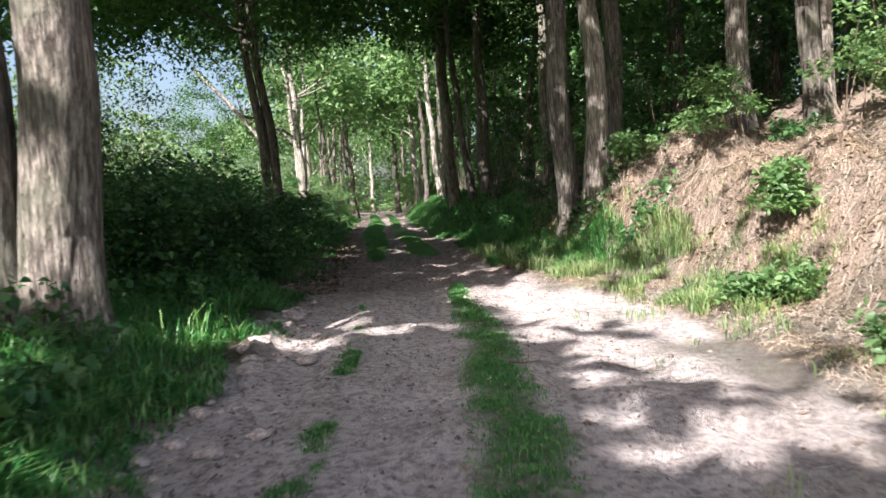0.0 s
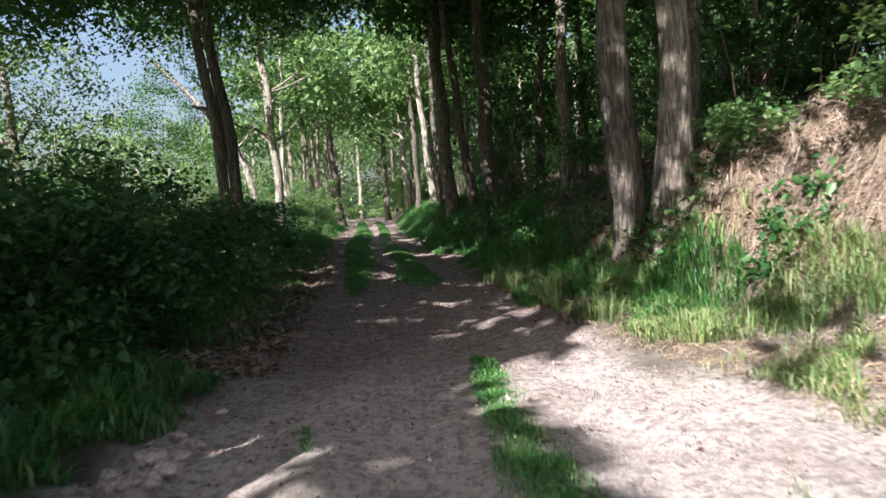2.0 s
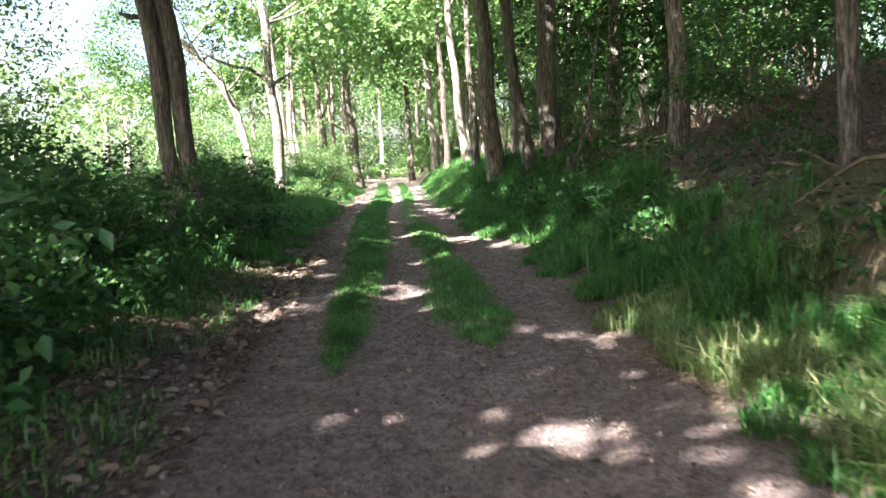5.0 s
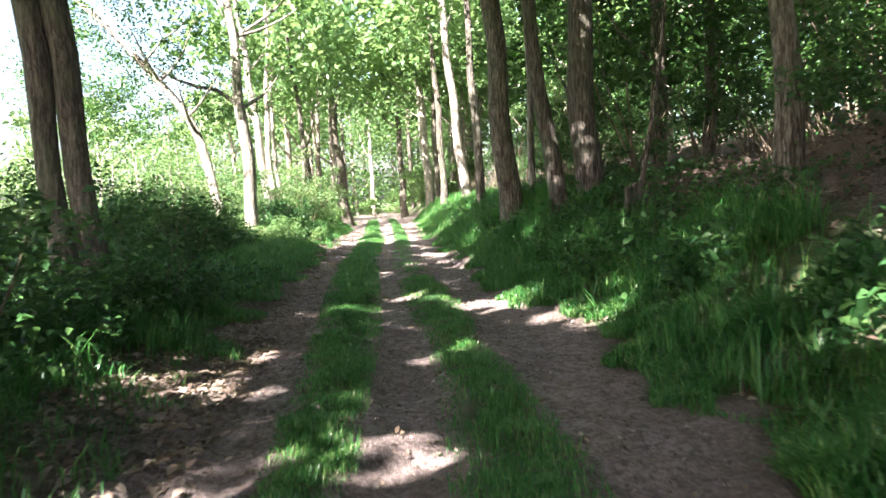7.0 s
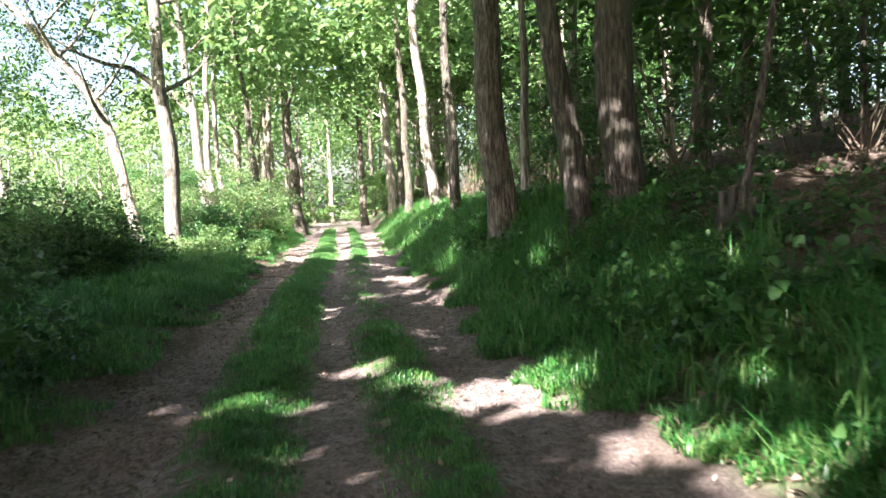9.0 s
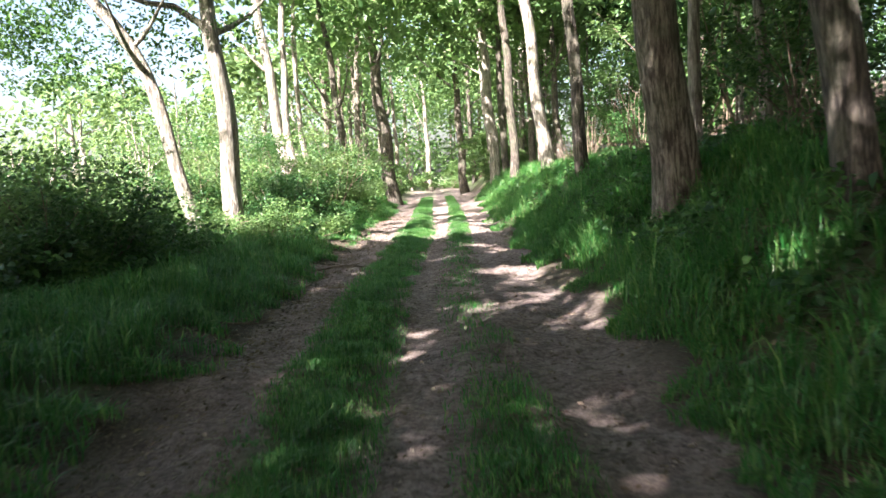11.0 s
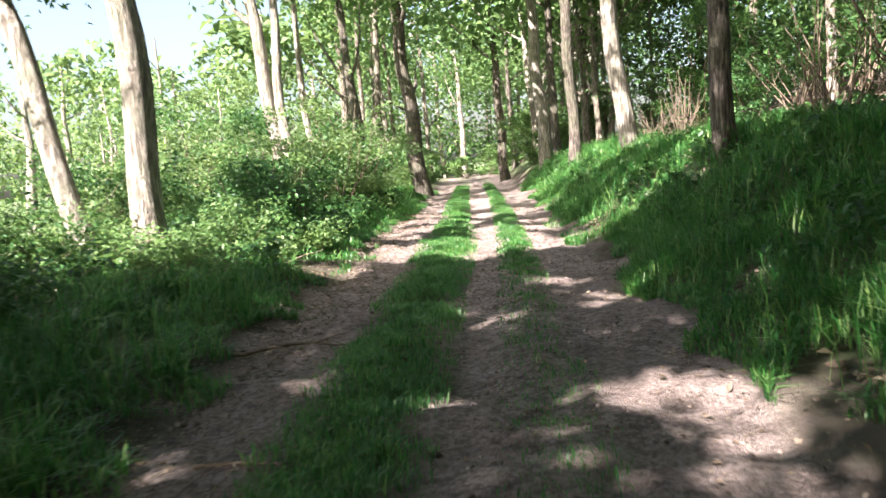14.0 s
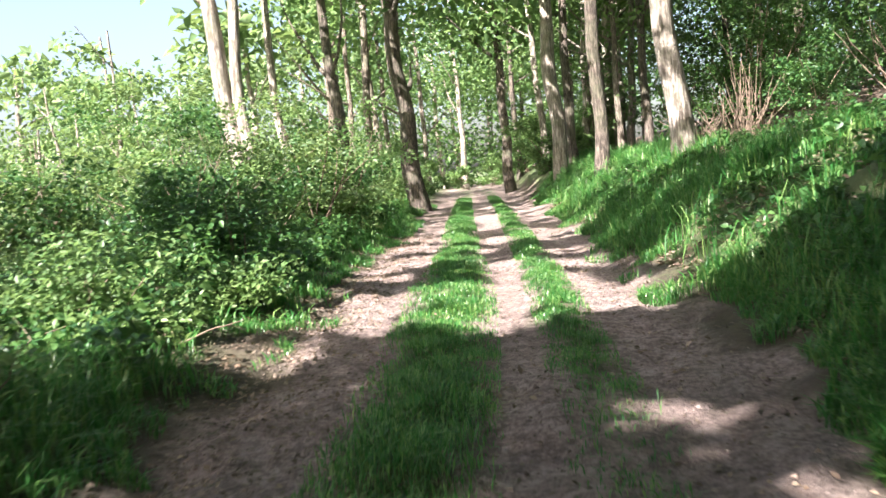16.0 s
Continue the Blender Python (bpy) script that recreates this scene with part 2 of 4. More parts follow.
def leaf_arrays(p, size, aspect=0.55, up=0.6, droop=0.2, fold=0.18):
    """Folded leaf blades at the points p, length size, each of two triangles."""
    n = len(p)
    nrm = unit(rng.normal(size=(n, 3)) + np.array([0, 0, up * 2]))
    ax = unit(np.cross(nrm, rng.normal(size=(n, 3))))
    ax[:, 2] -= droop
    ax = unit(ax)
    side = unit(np.cross(nrm, ax))
    nrm = np.cross(ax, side)
    s = (size * rng.uniform(0.7, 1.3, n))[:, None]
    mid = p + ax * s * 0.45
    wide = side * s * aspect * 0.5
    lift = nrm * s * fold
    v = np.stack([p, mid + wide + lift, p + ax * s, mid - wide + lift], 1).reshape(-1, 3)
    b = (np.arange(n) * 4)[:, None]
    idx = (b + np.array([0, 1, 2, 0, 2, 3])).ravel()
    return v, idx


def broad_leaf_arrays(p, size, aspect=0.6, up=0.6, droop=0.2, fold=0.14):
    """Rounder blades with a pointed tip, creased along the middle and bent down, each of six triangles."""
    n = len(p)
    nrm = unit(rng.normal(size=(n, 3)) + np.array([0, 0, up * 2]))
    ax = unit(np.cross(nrm, rng.normal(size=(n, 3))))
    side = unit(np.cross(nrm, ax))
    s = (size * rng.uniform(0.6, 1.4, n))[:, None]
    w = side * s * aspect * 0.5 * rng.uniform(0.8, 1.2, n)[:, None]
    down = np.array([0, 0, -1.0]) * s * droop
    m1, m2, tip = p + ax * s * 0.32 + nrm * s * 0.02, p + ax * s * 0.68 + down * 0.3, p + ax * s + down
    v = np.stack([p, m1 + w + nrm * s * fold, m1, m1 - w + nrm * s * fold, m2 + w * 0.75 + nrm * s * fold * 0.7, m2, m2 - w * 0.75 + nrm * s * fold * 0.7, tip], 1).reshape(-1, 3)
    k = np.array([0, 1, 2, 0, 2, 3, 1, 4, 5, 1, 5, 2, 2, 5, 6, 2, 6, 3, 4, 7, 5, 5, 7, 6])
    return v, ((np.arange(n) * 8)[:, None] + k).ravel()


def leaf_mesh(name, p, size, mat, broad=False, **kw):
    v, idx = (broad_leaf_arrays if broad else leaf_arrays)(p, size, **kw)
    return mesh_from(name, v, 3, idx, mat)


def tube(points, radii, seg=8, wobble=0.0, seed=0, flare=0.0):
    """A tapered tube along points, as arrays of vertices and quads."""
    pts, rad = np.asarray(points, float), np.asarray(radii, float)
    k = len(pts)
    tan = unit(np.gradient(pts, axis=0))
    ref = np.array([0, 1, 0.0]) if abs(tan[0][1]) < 0.8 else np.array([1.0, 0, 0])
    a = unit(np.cross(tan, ref))
    b = np.cross(tan, a)
    th = np.linspace(0, 2 * np.pi, seg, endpoint=False)
    r = np.repeat(rad[:, None], seg, 1)
    if wobble:
        jj, kk = np.meshgrid(np.arange(seg), np.arange(k))
        r = r * (1 + wobble * (value_noise(jj * 1.0 + seed * 7, kk * 0.35, seed) - 0.5) * 2)
    if flare:
        for i in range(k):
            f = flare * math.exp(-max(pts[i][2], 0.0) / 0.32)
            r[i] *= 1 + f * (0.55 + 0.45 * np.cos(th * 5 + seed)) 
    v = pts[:, None, :] + a[:, None, :] * (np.cos(th) * r)[..., None] + b[:, None, :] * (np.sin(th) * r)[..., None]
    i, j = np.meshgrid(np.arange(k - 1), np.arange(seg), indexing="ij")
    q = np.stack([i * seg + j, i * seg + (j + 1) % seg, (i + 1) * seg + (j + 1) % seg, (i + 1) * seg + j], -1)
    return v.reshape(-1, 3), q.ravel()


def joined(pieces):
    vs, qs, n = [], [], 0
    for v, q in pieces:
        vs.append(v)
        qs.append(q + n)
        n += len(v)
    return np.concatenate(vs), np.concatenate(qs)


# ---- the ground ----
def spread(lo, dense_lo, dense_hi, hi, step, grow=1.16):
    c = list(np.arange(dense_lo, dense_hi + 1e-6, step))
    s, v = step, dense_lo
    while v > lo:
        s *= grow
        v -= s
        c.insert(0, v)
    s, v = step, dense_hi
    while v < hi:
        s *= grow
        v += s
        c.append(v)
    return np.array(c)


gx, gy = spread(-700, -6, 5, 700, 0.11), spread(-300, 1, 50, 900, 0.14)
GX, GY = np.meshgrid(gx, gy)
GZ = height(GX, GY)
nx, ny = len(gx), len(gy)
I, J = np.meshgrid(np.arange(ny - 1), np.arange(nx - 1), indexing="ij")
quads = np.stack([I * nx + J, I * nx + J + 1, (I + 1) * nx + J + 1, (I + 1) * nx + J], -1).ravel()
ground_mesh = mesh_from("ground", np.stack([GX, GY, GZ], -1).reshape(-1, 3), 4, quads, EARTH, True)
edge_noise = (value_noise(GX * 1.7, GY * 1.7, 11) - 0.5) * 0.7
on_track = smooth(GX - track_left(GY) + edge_noise, -0.25, 0.15) * smooth(track_right(GY) - GX + edge_noise, -0.25, 0.25)
on_track = np.maximum(on_track, smooth(GY, 12.5, 10) * smooth(GX, -1.5, -1.2) * smooth(GX, 3.4, 2.2) * smooth(value_noise(GX * 0.9, GY * 0.9, 12), 0.15, 0.45) * 0.85)
brown = smooth(GX - bank_foot(GY) + edge_noise, -0.2, 0.5) * smooth(GX, 30, 12)
brown = np.maximum(brown, smooth(track_left(GY) - GX, 1.4, 0.3) * smooth(GY, 11, 14) * smooth(GY, 34, 28))
green = smooth(track_left(GY) - GX, 5, 9) * smooth(GY, 100, 80)
for strip, most in ((strip_left, 0.9), (strip_right, 0.75)):
    c, w = strip(GY)
    thin = np.interp(GY, [29, 31, 41, 43], [1, 0.12, 0.12, 1]) if strip is strip_right else np.interp(GY, [9, 18], [0.25, 1])
    green = np.maximum(green, most * thin * smooth(np.abs(GX - c - ragged(c, GY, 75) * 0.3), 0.62 * w + 0.02, 0.3 * w) * (w > 0.03))
green = np.maximum(green, 0.8 * smooth(track_left(GY) - GX + edge_noise * 0.6, 0.25, 0.7))
green = np.maximum(green, 0.8 * smooth(GX - track_right(GY) + edge_noise * 0.6, 0.25, 0.6) * smooth(GX - track_right(GY), 2.6, 1.6) * smooth(GY, 13, 17))
zone = ground_mesh.color_attributes.new("zone", "FLOAT_COLOR", "POINT")
# alpha: 1 in the clearing, where earth and litter are paler
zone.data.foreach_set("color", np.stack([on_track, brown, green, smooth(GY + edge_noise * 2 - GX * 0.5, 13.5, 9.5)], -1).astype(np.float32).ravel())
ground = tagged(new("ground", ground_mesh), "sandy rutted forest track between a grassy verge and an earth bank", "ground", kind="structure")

# ---- gaps in the crowns, where sun comes through to the track: x, y, half width, half length ----
SUN_ON_CLEARING = [(-2.9, 4.0, 1.1, 1.5), (-2.4, 7.6, 0.7, 0.7), (-1.4, 9.1, 0.65, 0.8), (-2.75, 5.8, 0.4, 0.5), (-1.6, 7.4, 0.6, 0.3), (1.9, 9.8, 1.6, 2.3), (2.3, 7.0, 1.6, 3.6), (1.8, 4.4, 1.3, 0.8), (5.2, 8.2, 3.05, 3.6), (-0.4, 8.1, 0.6, 0.3), (-0.3, 4.8, 0.4, 0.25), (-0.9, 6.8, 0.35, 0.2), (-0.2, 6.1, 0.4, 0.15),
                   (1.6, 11.3, 0.98, 1.0), (0.9, 10.6, 0.95, 1.3), (1.8, 12.8, 0.95, 1.0), (4.4, 12.8, 1.5, 1.6), (3.6, 14.2, 0.7, 0.5), (5.0, 16.2, 0.75, 0.4), (-0.8, 14.4, 0.5, 0.18), (0.3, 15.9, 0.5, 0.22), (0.5, 13.6, 0.3, 0.6), (0.95, 14.6, 0.25, 0.35), (-0.3, 18.6, 0.35, 0.2), (0.4, 18.2, 0.3, 0.25), (-1.0, 19.4, 0.35, 0.15)]
SUN_ON_RUTS = [(-2.6, 22.7, 0.65, 0.4), (-1.15, 20.9, 0.45, 0.42), (-1.2, 23.4, 0.14, 0.2), (-0.62, 23.8, 0.42, 0.35), (-0.45, 27.0, 0.6, 0.7), (-1.55, 22.0, 0.15, 0.15), (-0.85, 24.5, 0.2, 0.2), (0.1, 27.4, 0.35, 0.35), (1.95, 23.4, 0.45, 0.3), (1.87, 21.7, 0.4, 0.5), (-1.6, 24.7, 0.3, 0.18), (-1.7, 25.4, 0.3, 0.18), (-2.05, 26.9, 0.35, 0.25),
               (-2.6, 26.6, 0.14, 0.2), (0.3, 25.4, 0.5, 0.5), (0.7, 24.5, 0.15, 0.3), (-1.05, 26.8, 0.2, 0.2), (-2.5, 24.1, 0.4, 0.25), (-3.1, 23.8, 0.4, 0.3), (0.85, 24.9, 0.35, 0.5), (-0.66, 20.4, 0.15, 0.15), (-4.6, 20.6, 0.7, 0.8), (-3.6, 22.9, 0.9, 0.6)]
SUN_FURTHER_ON = [(-3.05, 31.2, 0.15, 0.35), (-2.2, 31.8, 0.2, 0.4), (-0.66, 30.2, 0.15, 0.2), (-0.2, 33.6, 0.15, 0.15), (1.0, 31.9, 0.4, 0.2), (-1.4, 36.8, 0.35, 0.25), (-0.88, 36.4, 0.15, 0.2), (-2.3, 36.2, 0.12, 0.12), (-1.18, 33.4, 0.15, 0.12), (-0.93, 34.35, 0.1, 0.15), (-0.6, 33.3, 0.12, 0.1),
                  (-2.0, 32.85, 0.15, 0.15), (-3.8, 35.9, 0.2, 0.3), (-3.4, 34.0, 0.2, 0.15), (-1.56, 33.6, 0.1, 0.12), (-0.5, 32.8, 0.12, 0.2), (0.15, 36.2, 0.25, 0.2), (-3.6, 37.2, 0.2, 0.2), (-3.96, 36.4, 0.15, 0.15), (-2.63, 36.8, 0.15, 0.15), (-1.35, 35.9, 0.12, 0.1)]
SUN_AT_THE_BEND = [(-2.35, 39.2, 0.2, 0.2), (-1.5, 39.9, 0.2, 0.28), (-1.87, 41.0, 0.2, 0.3), (-3.78, 38.2, 0.2, 0.2), (-1.92, 40.8, 0.15, 0.2), (-1.57, 42.9, 0.15, 0.15), (-2.7, 39.0, 0.12, 0.1), (-0.96, 40.2, 0.15, 0.25), (-4.8, 42.9, 0.45, 0.5), (-3.7, 45.1, 2.6, 1.6), (-6.5, 44.6, 1.8, 2.0), (-6.6, 42.0, 1.5, 1.5), (-8.2, 40.2, 1.4, 1.3), (-1.8, 44.2, 0.4, 0.4), (-3.0, 52.0, 1.5, 0.8), (-5.5, 60.0, 2.0, 1.5), (-7.5, 27.0, 2.0, 2.4)]
GAPS = SUN_ON_CLEARING + SUN_ON_RUTS + SUN_FURTHER_ON + SUN_AT_THE_BEND
SHIFT = np.array([TO_SUN.x, TO_SUN.y]) / TO_SUN.z


def open_to_sun(p):
    s = p[:, :2] - SHIFT * (p[:, 2:3] - 0.1)
    loose = value_noise(s[:, 0] * 1.1 + s[:, 1] * 0.3, s[:, 1] * 2.0, 77)
    least = np.interp(s[:, 1], [18, 21, 29, 31, 43, 45, 64, 70], [0.88, 0.82, 0.82, 0.89, 0.89, 0.48, 0.46, 0.6])
    least = least + 0.07 * smooth(s[:, 0] - track_right(s[:, 1]), 0.3, 1.0) * smooth(s[:, 1], 16, 18) * smooth(s[:, 1], 44, 40)
    least = least - 0.46 * smooth(track_left(s[:, 1]) - s[:, 0], 1.8, 3.2) * smooth(s[:, 1], 24, 28) * smooth(s[:, 1], 66, 60)
    least = least + 0.16 * smooth(s[:, 0] - track_right(s[:, 1]), 2.0, 4.0) * smooth(s[:, 1], 43, 46)
    gap = loose > least
    edge = 1 + 1.1 * (value_noise(s[:, 0] * 3.3, s[:, 1] * 4.5, 79) - 0.5)
    for x, y, a, b in GAPS:
        gap |= (((s[:, 0] - x) / (a + 0.1)) ** 2 + ((s[:, 1] - y) / (b + 0.1)) ** 2 < edge) & ((a < 1) | (loose > (0.52 if a > 3 else 0.14)))
    return gap


# ---- trees ----
def crown_points(n, centre, radius, clumps, clump_size):
    c = unit(rng.normal(size=(clumps, 3))) * (rng.uniform(0.15, 1, clumps) ** 0.45)[:, None] * np.array(radius) + np.array(centre)
    k = rng.integers(0, clumps, n)
    size = (clump_size * rng.uniform(0.6, 1.4, clumps))[k][:, None]
    return c[k] + np.clip(rng.normal(size=(n, 3)), -1.6, 1.6) * size * np.array([1, 1, 0.55])


def branch_path(start, direction, length, steps=6, bend=0.25, rise=0.1):
    p, d, out = np.array(start, float), np.array(direction, float), [np.array(start, float)]
    d /= np.linalg.norm(d)
    for _ in range(steps):
        d = d + rng.normal(size=3) * bend * 0.4 + np.array([0, 0, rise])
        d /= np.linalg.norm(d)
        p = p + d * length / steps
        out.append(p)
    return np.array(out)


def tree(x, y, r, h, lean=(0, 0), bark=BARK_OAK, leaf=LEAF_OAK, crown=None, label="", limbs=5, seg=14, curve=0.15, flare=0.5, leaf_size=0.13, stems=((0, 0, 1.0, 0, 0),), group="trees along the track", name="tree", limb_base=0.45, top_leaf=1.3, kink=None, thinned=True):
    """A tree: trunk or trunks, limbs, and a crown of leaves. crown: n, centre, radius, clumps, clump size (centre from the foot). stems: x, y, thickness, lean x, lean y."""
    z0 = height1(x, y) - 0.12
    t = thing(name, x, y, z0, label, "tree", group)
    seed = int(abs(x * 37 + y * 91)) % 997
    for sx, sy, k, lx, ly in stems:
        steps = 22 if seg > 10 else 10
        s = np.linspace(0, 1, steps) ** 1.5
        wx, wy = rng.uniform(-curve, curve, 2)
        pts = np.stack([sx + (lean[0] + lx) * s * h + wx * np.sin(s * 5), sy + (lean[1] + ly) * s * h + wy * np.sin(s * 4 + 1), s * (h + 0.7) - 0.7], -1)
        rad = r * k * (1 - (0.45 if kink else 0.72) * s)
        if kink:                                     # bends over above a height
            pts[:, 0] += kink[1] * 0.5 * (np.sqrt((pts[:, 2] - kink[0]) ** 2 + 0.6) + pts[:, 2] - kink[0])
        pts[:, 0] += 0.22 * r * np.sin(pts[:, 2] * 1.7 + seed)
        pts[:, 1] += 0.22 * r * np.sin(pts[:, 2] * 1.3 + seed * 2)
        v, q = tube(pts, rad, seg, 0.13, seed, flare)
        part("trunk", mesh_from("trunk", v, 4, q, bark, True), t)
        for i in range(limbs):
            f = rng.uniform(limb_base, 0.92)
            a = int(f ** (1 / 1.5) * (steps - 1))
            ang = rng.uniform(0, 6.28)
            path = branch_path(pts[a], (math.cos(ang), math.sin(ang), rng.uniform(0.3, 0.9)), h * rng.uniform(0.16, 0.3))
            v, q = tube(path, np.linspace(rad[a] * 0.5, 0.012, len(path)), 6)
            part("limb", mesh_from("limb", v, 4, q, bark, True), t)
    if crown:
        n, centre, radius, clumps, size = crown
        p = crown_points(n, centre, radius, clumps, size)
        if thinned:
            p = p[~open_to_sun(p + np.array([x, y, z0]))]
        part("crown", leaf_mesh("crown", p, leaf_size * (1 + top_leaf * smooth(p[:, 2], 6.0, 9.0)), leaf), t)
    return t


def shrub(x, y, w, h, n, leaf=LEAF_SHRUB, label="", leaf_size=0.08, stems=6, name="shrub", base=0.15, group="shrubs beside the track", dense=1.0):
    """A shrub: bare stems from one foot and an uneven mass of leaves."""
    z0 = height1(x, y) - 0.05
    t = thing(name, x, y, z0, label, "shrub", group)
    tips = []
    for i in range(stems):
        ang = rng.uniform(0, 6.28)
        path = branch_path((rng.normal() * 0.1, rng.normal() * 0.1, 0), (math.cos(ang) * w / h * 0.8, math.sin(ang) * w / h * 0.8, 1.0), h * rng.uniform(0.7, 1.05), 6, 0.3, 0.0)
        v, q = tube(path, np.linspace(0.006 + 0.006 * h, 0.004, len(path)), 4)
        part("stem", mesh_from("stem", v, 4, q, TWIG, True), t)
        tips.append(path[2:])
    tips = np.concatenate(tips)
    tips = tips[rng.integers(0, len(tips), max(8, int(n / 90)))] + rng.normal(size=(max(8, int(n / 90)), 3)) * np.array([w * 0.35, w * 0.35, h * 0.14])
    k = rng.integers(0, len(tips), n)
    p = tips[k] + np.clip(rng.normal(size=(n, 3)), -1.5, 1.5) * np.array([0.22, 0.22, 0.13]) * (0.5 + 0.35 * w)
    p[:, 2] = np.abs(p[:, 2] - base) + base
    part("foliage", leaf_mesh("foliage", p, leaf_size, leaf, up=0.9), t)
    return t

# ---- trees standing beside the track ----
tree(-3.05, 6.6, 0.33, 15, (-0.01, 0.0), BARK_OAK, LEAF_OAK, (7000, (-1.5, 1, 10.0), (6.5, 6.5, 4.2), 150, 0.75), "twin-stemmed old oak with ridged grey bark, in long grass", 6, 28, 0.05, 0.35, 0.15, ((0, 0, 1.0, 0, 0), (-0.52, -0.1, 0.95, -0.045, 0)))
leaning_oak = tree(-4.82, 25.9, 0.2, 16, (-0.115, 0.0), BARK_DARK_SHADED, LEAF_OAK, (36000, (-2.0, 1.0, 9.9), (7.6, 8.8, 4.2), 720, 0.7), "twin-stemmed dark oak leaning out from the track", 6, 18, 0.08, 0.35, 0.14, ((0, 0, 0.9, 0.0, 0), (-0.34, -0.1, 0.85, 0.0, 0)), limb_base=0.36)
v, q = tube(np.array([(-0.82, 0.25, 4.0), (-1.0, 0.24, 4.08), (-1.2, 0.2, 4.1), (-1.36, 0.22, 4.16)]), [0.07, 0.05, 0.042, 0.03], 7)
part("dead_stub", mesh_from("dead_stub", v, 4, q, BARK_DARK_SHADED, True), leaning_oak, "broken dead branch stub")
# these two oaks carry the sun on their trunks as paler bark
tree(-7.45, 42.0, 0.165, 8.5, (-0.25, 0.02), BARK_PALE_SUNLIT, LEAF_SUNLIT, (19000, (-2.5, -3.5, 10.4), (6.5, 7.5, 2.7), 200, 0.55), "slender oak with sunlit bark leaning and bending away over brambles", 5, 14, 0.04, 0.3, 0.13, limb_base=0.5, top_leaf=0.6, kink=(4.5, -0.7))
arched = tree(-7.05, 42.4, 0.235, 13, (-0.045, 0.0), BARK_PALE_SUNLIT, LEAF_SUNLIT, (23000, (-2, -3, 10.8), (6.8, 8.5, 3.2), 240, 0.55), "slender oak with sunlit bark and an arched limb among brambles", 5, 14, 0.1, 0.3, 0.13, limb_base=0.4, top_leaf=0.6)
v, q = tube(np.array([(-0.12, 0, 4.4), (-0.4, -0.1, 4.75), (-0.85, -0.2, 5.1), (-1.4, -0.3, 5.2), (-2.0, -0.35, 5.45), (-2.7, -0.4, 5.9)]), [0.085, 0.075, 0.066, 0.055, 0.04, 0.02], 8)
part("limb", mesh_from("limb", v, 4, q, BARK_DARK_SHADED, True), arched)
p = crown_points(15000, (-2.9, -0.2, 6.0), (4.2, 3.0, 2.7), 190, 0.34)
far_side = p[:, 0] - SHIFT[0] * p[:, 2] < 0.2
p = p[far_side | ~open_to_sun(p + np.array(arched.location))]
part("crown", leaf_mesh("crown", p, 0.12, LEAF_OAK), arched, "low leafy boughs")
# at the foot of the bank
tree(2.5, 15.75, 0.235, 17, (-0.035, 0.0), BARK_DARK_SHADED, LEAF_OAK, (8500, (1.0, 0, 11.0), (5, 5.5, 4.8), 80, 0.7), "tall shaded oak at the foot of the bank", 5, 18, 0.05, 0.3, 0.16, top_leaf=2.3)
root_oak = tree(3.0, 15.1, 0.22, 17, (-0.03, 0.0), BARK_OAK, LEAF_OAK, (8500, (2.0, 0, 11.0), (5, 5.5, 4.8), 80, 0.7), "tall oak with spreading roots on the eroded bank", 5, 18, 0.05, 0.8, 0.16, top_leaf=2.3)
tree(3.6, 16.3, 0.2, 15, (-0.02, 0.0), BARK_DARK_SHADED, LEAF_OAK, (5000, (2.0, 0, 10), (4, 4, 4.5), 50, 0.7), "dark oak behind its neighbours on the bank", 3, 12, 0.05, 0.3, 0.18, top_leaf=2.3)
# next two: bark darkened to stand for the wood's shade
tree(4.9, 13.0, 0.19, 14, (-0.03, 0.0), BARK_DARK_SHADED, LEAF_OAK, (6000, (1, 0, 8.5), (4, 4, 4.5), 60, 0.7), "oak with patchy bark above the bare bank", 3, 14, 0.1, 0.3, 0.16, top_leaf=2.3)
tree(6.0, 12.9, 0.19, 14, (-0.02, 0.0), BARK_DARK_SHADED, LEAF_OAK, (6000, (1, 0, 8.5), (4, 4, 4.5), 60, 0.7), "oak among saplings above the bare bank", 3, 14, 0.1, 0.3, 0.16, top_leaf=2.3)
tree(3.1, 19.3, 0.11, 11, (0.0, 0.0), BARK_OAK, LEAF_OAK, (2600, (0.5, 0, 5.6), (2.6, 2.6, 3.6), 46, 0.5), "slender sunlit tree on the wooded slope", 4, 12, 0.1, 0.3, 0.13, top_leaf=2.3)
tree(3.6, 27.0, 0.19, 12, (-0.01, 0.0), BARK_OAK, LEAF_SUNLIT, (3000, (0.5, 0, 7.5), (3.5, 3.5, 3), 50, 0.6), "weathered grey trunk on the wooded slope", 4, 14, 0.1, 0.3, 0.13, top_leaf=2.3)
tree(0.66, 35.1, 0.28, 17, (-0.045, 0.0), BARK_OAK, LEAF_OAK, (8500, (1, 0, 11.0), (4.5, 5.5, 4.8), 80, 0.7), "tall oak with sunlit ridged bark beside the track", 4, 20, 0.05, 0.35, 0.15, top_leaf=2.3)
tree(1.3, 37.2, 0.1, 12, (-0.0, 0.0), BARK_PALE_SUNLIT, LEAF_SUNLIT, (2000, (0, 0, 8), (3, 3, 3), 40, 0.6), "thin pale tree standing behind a thick oak", 3, 10, 0.1, 0.25, 0.15)
tree(1.35, 31.8, 0.165, 15, (-0.1, 0.0), BARK_DARK_SHADED, LEAF_OAK, (3000, (1, 0, 10.5), (4, 4, 4), 50, 0.7), "leaning dark oak on the bank", 3, 14, 0.1, 0.35, 0.15, top_leaf=2.3)
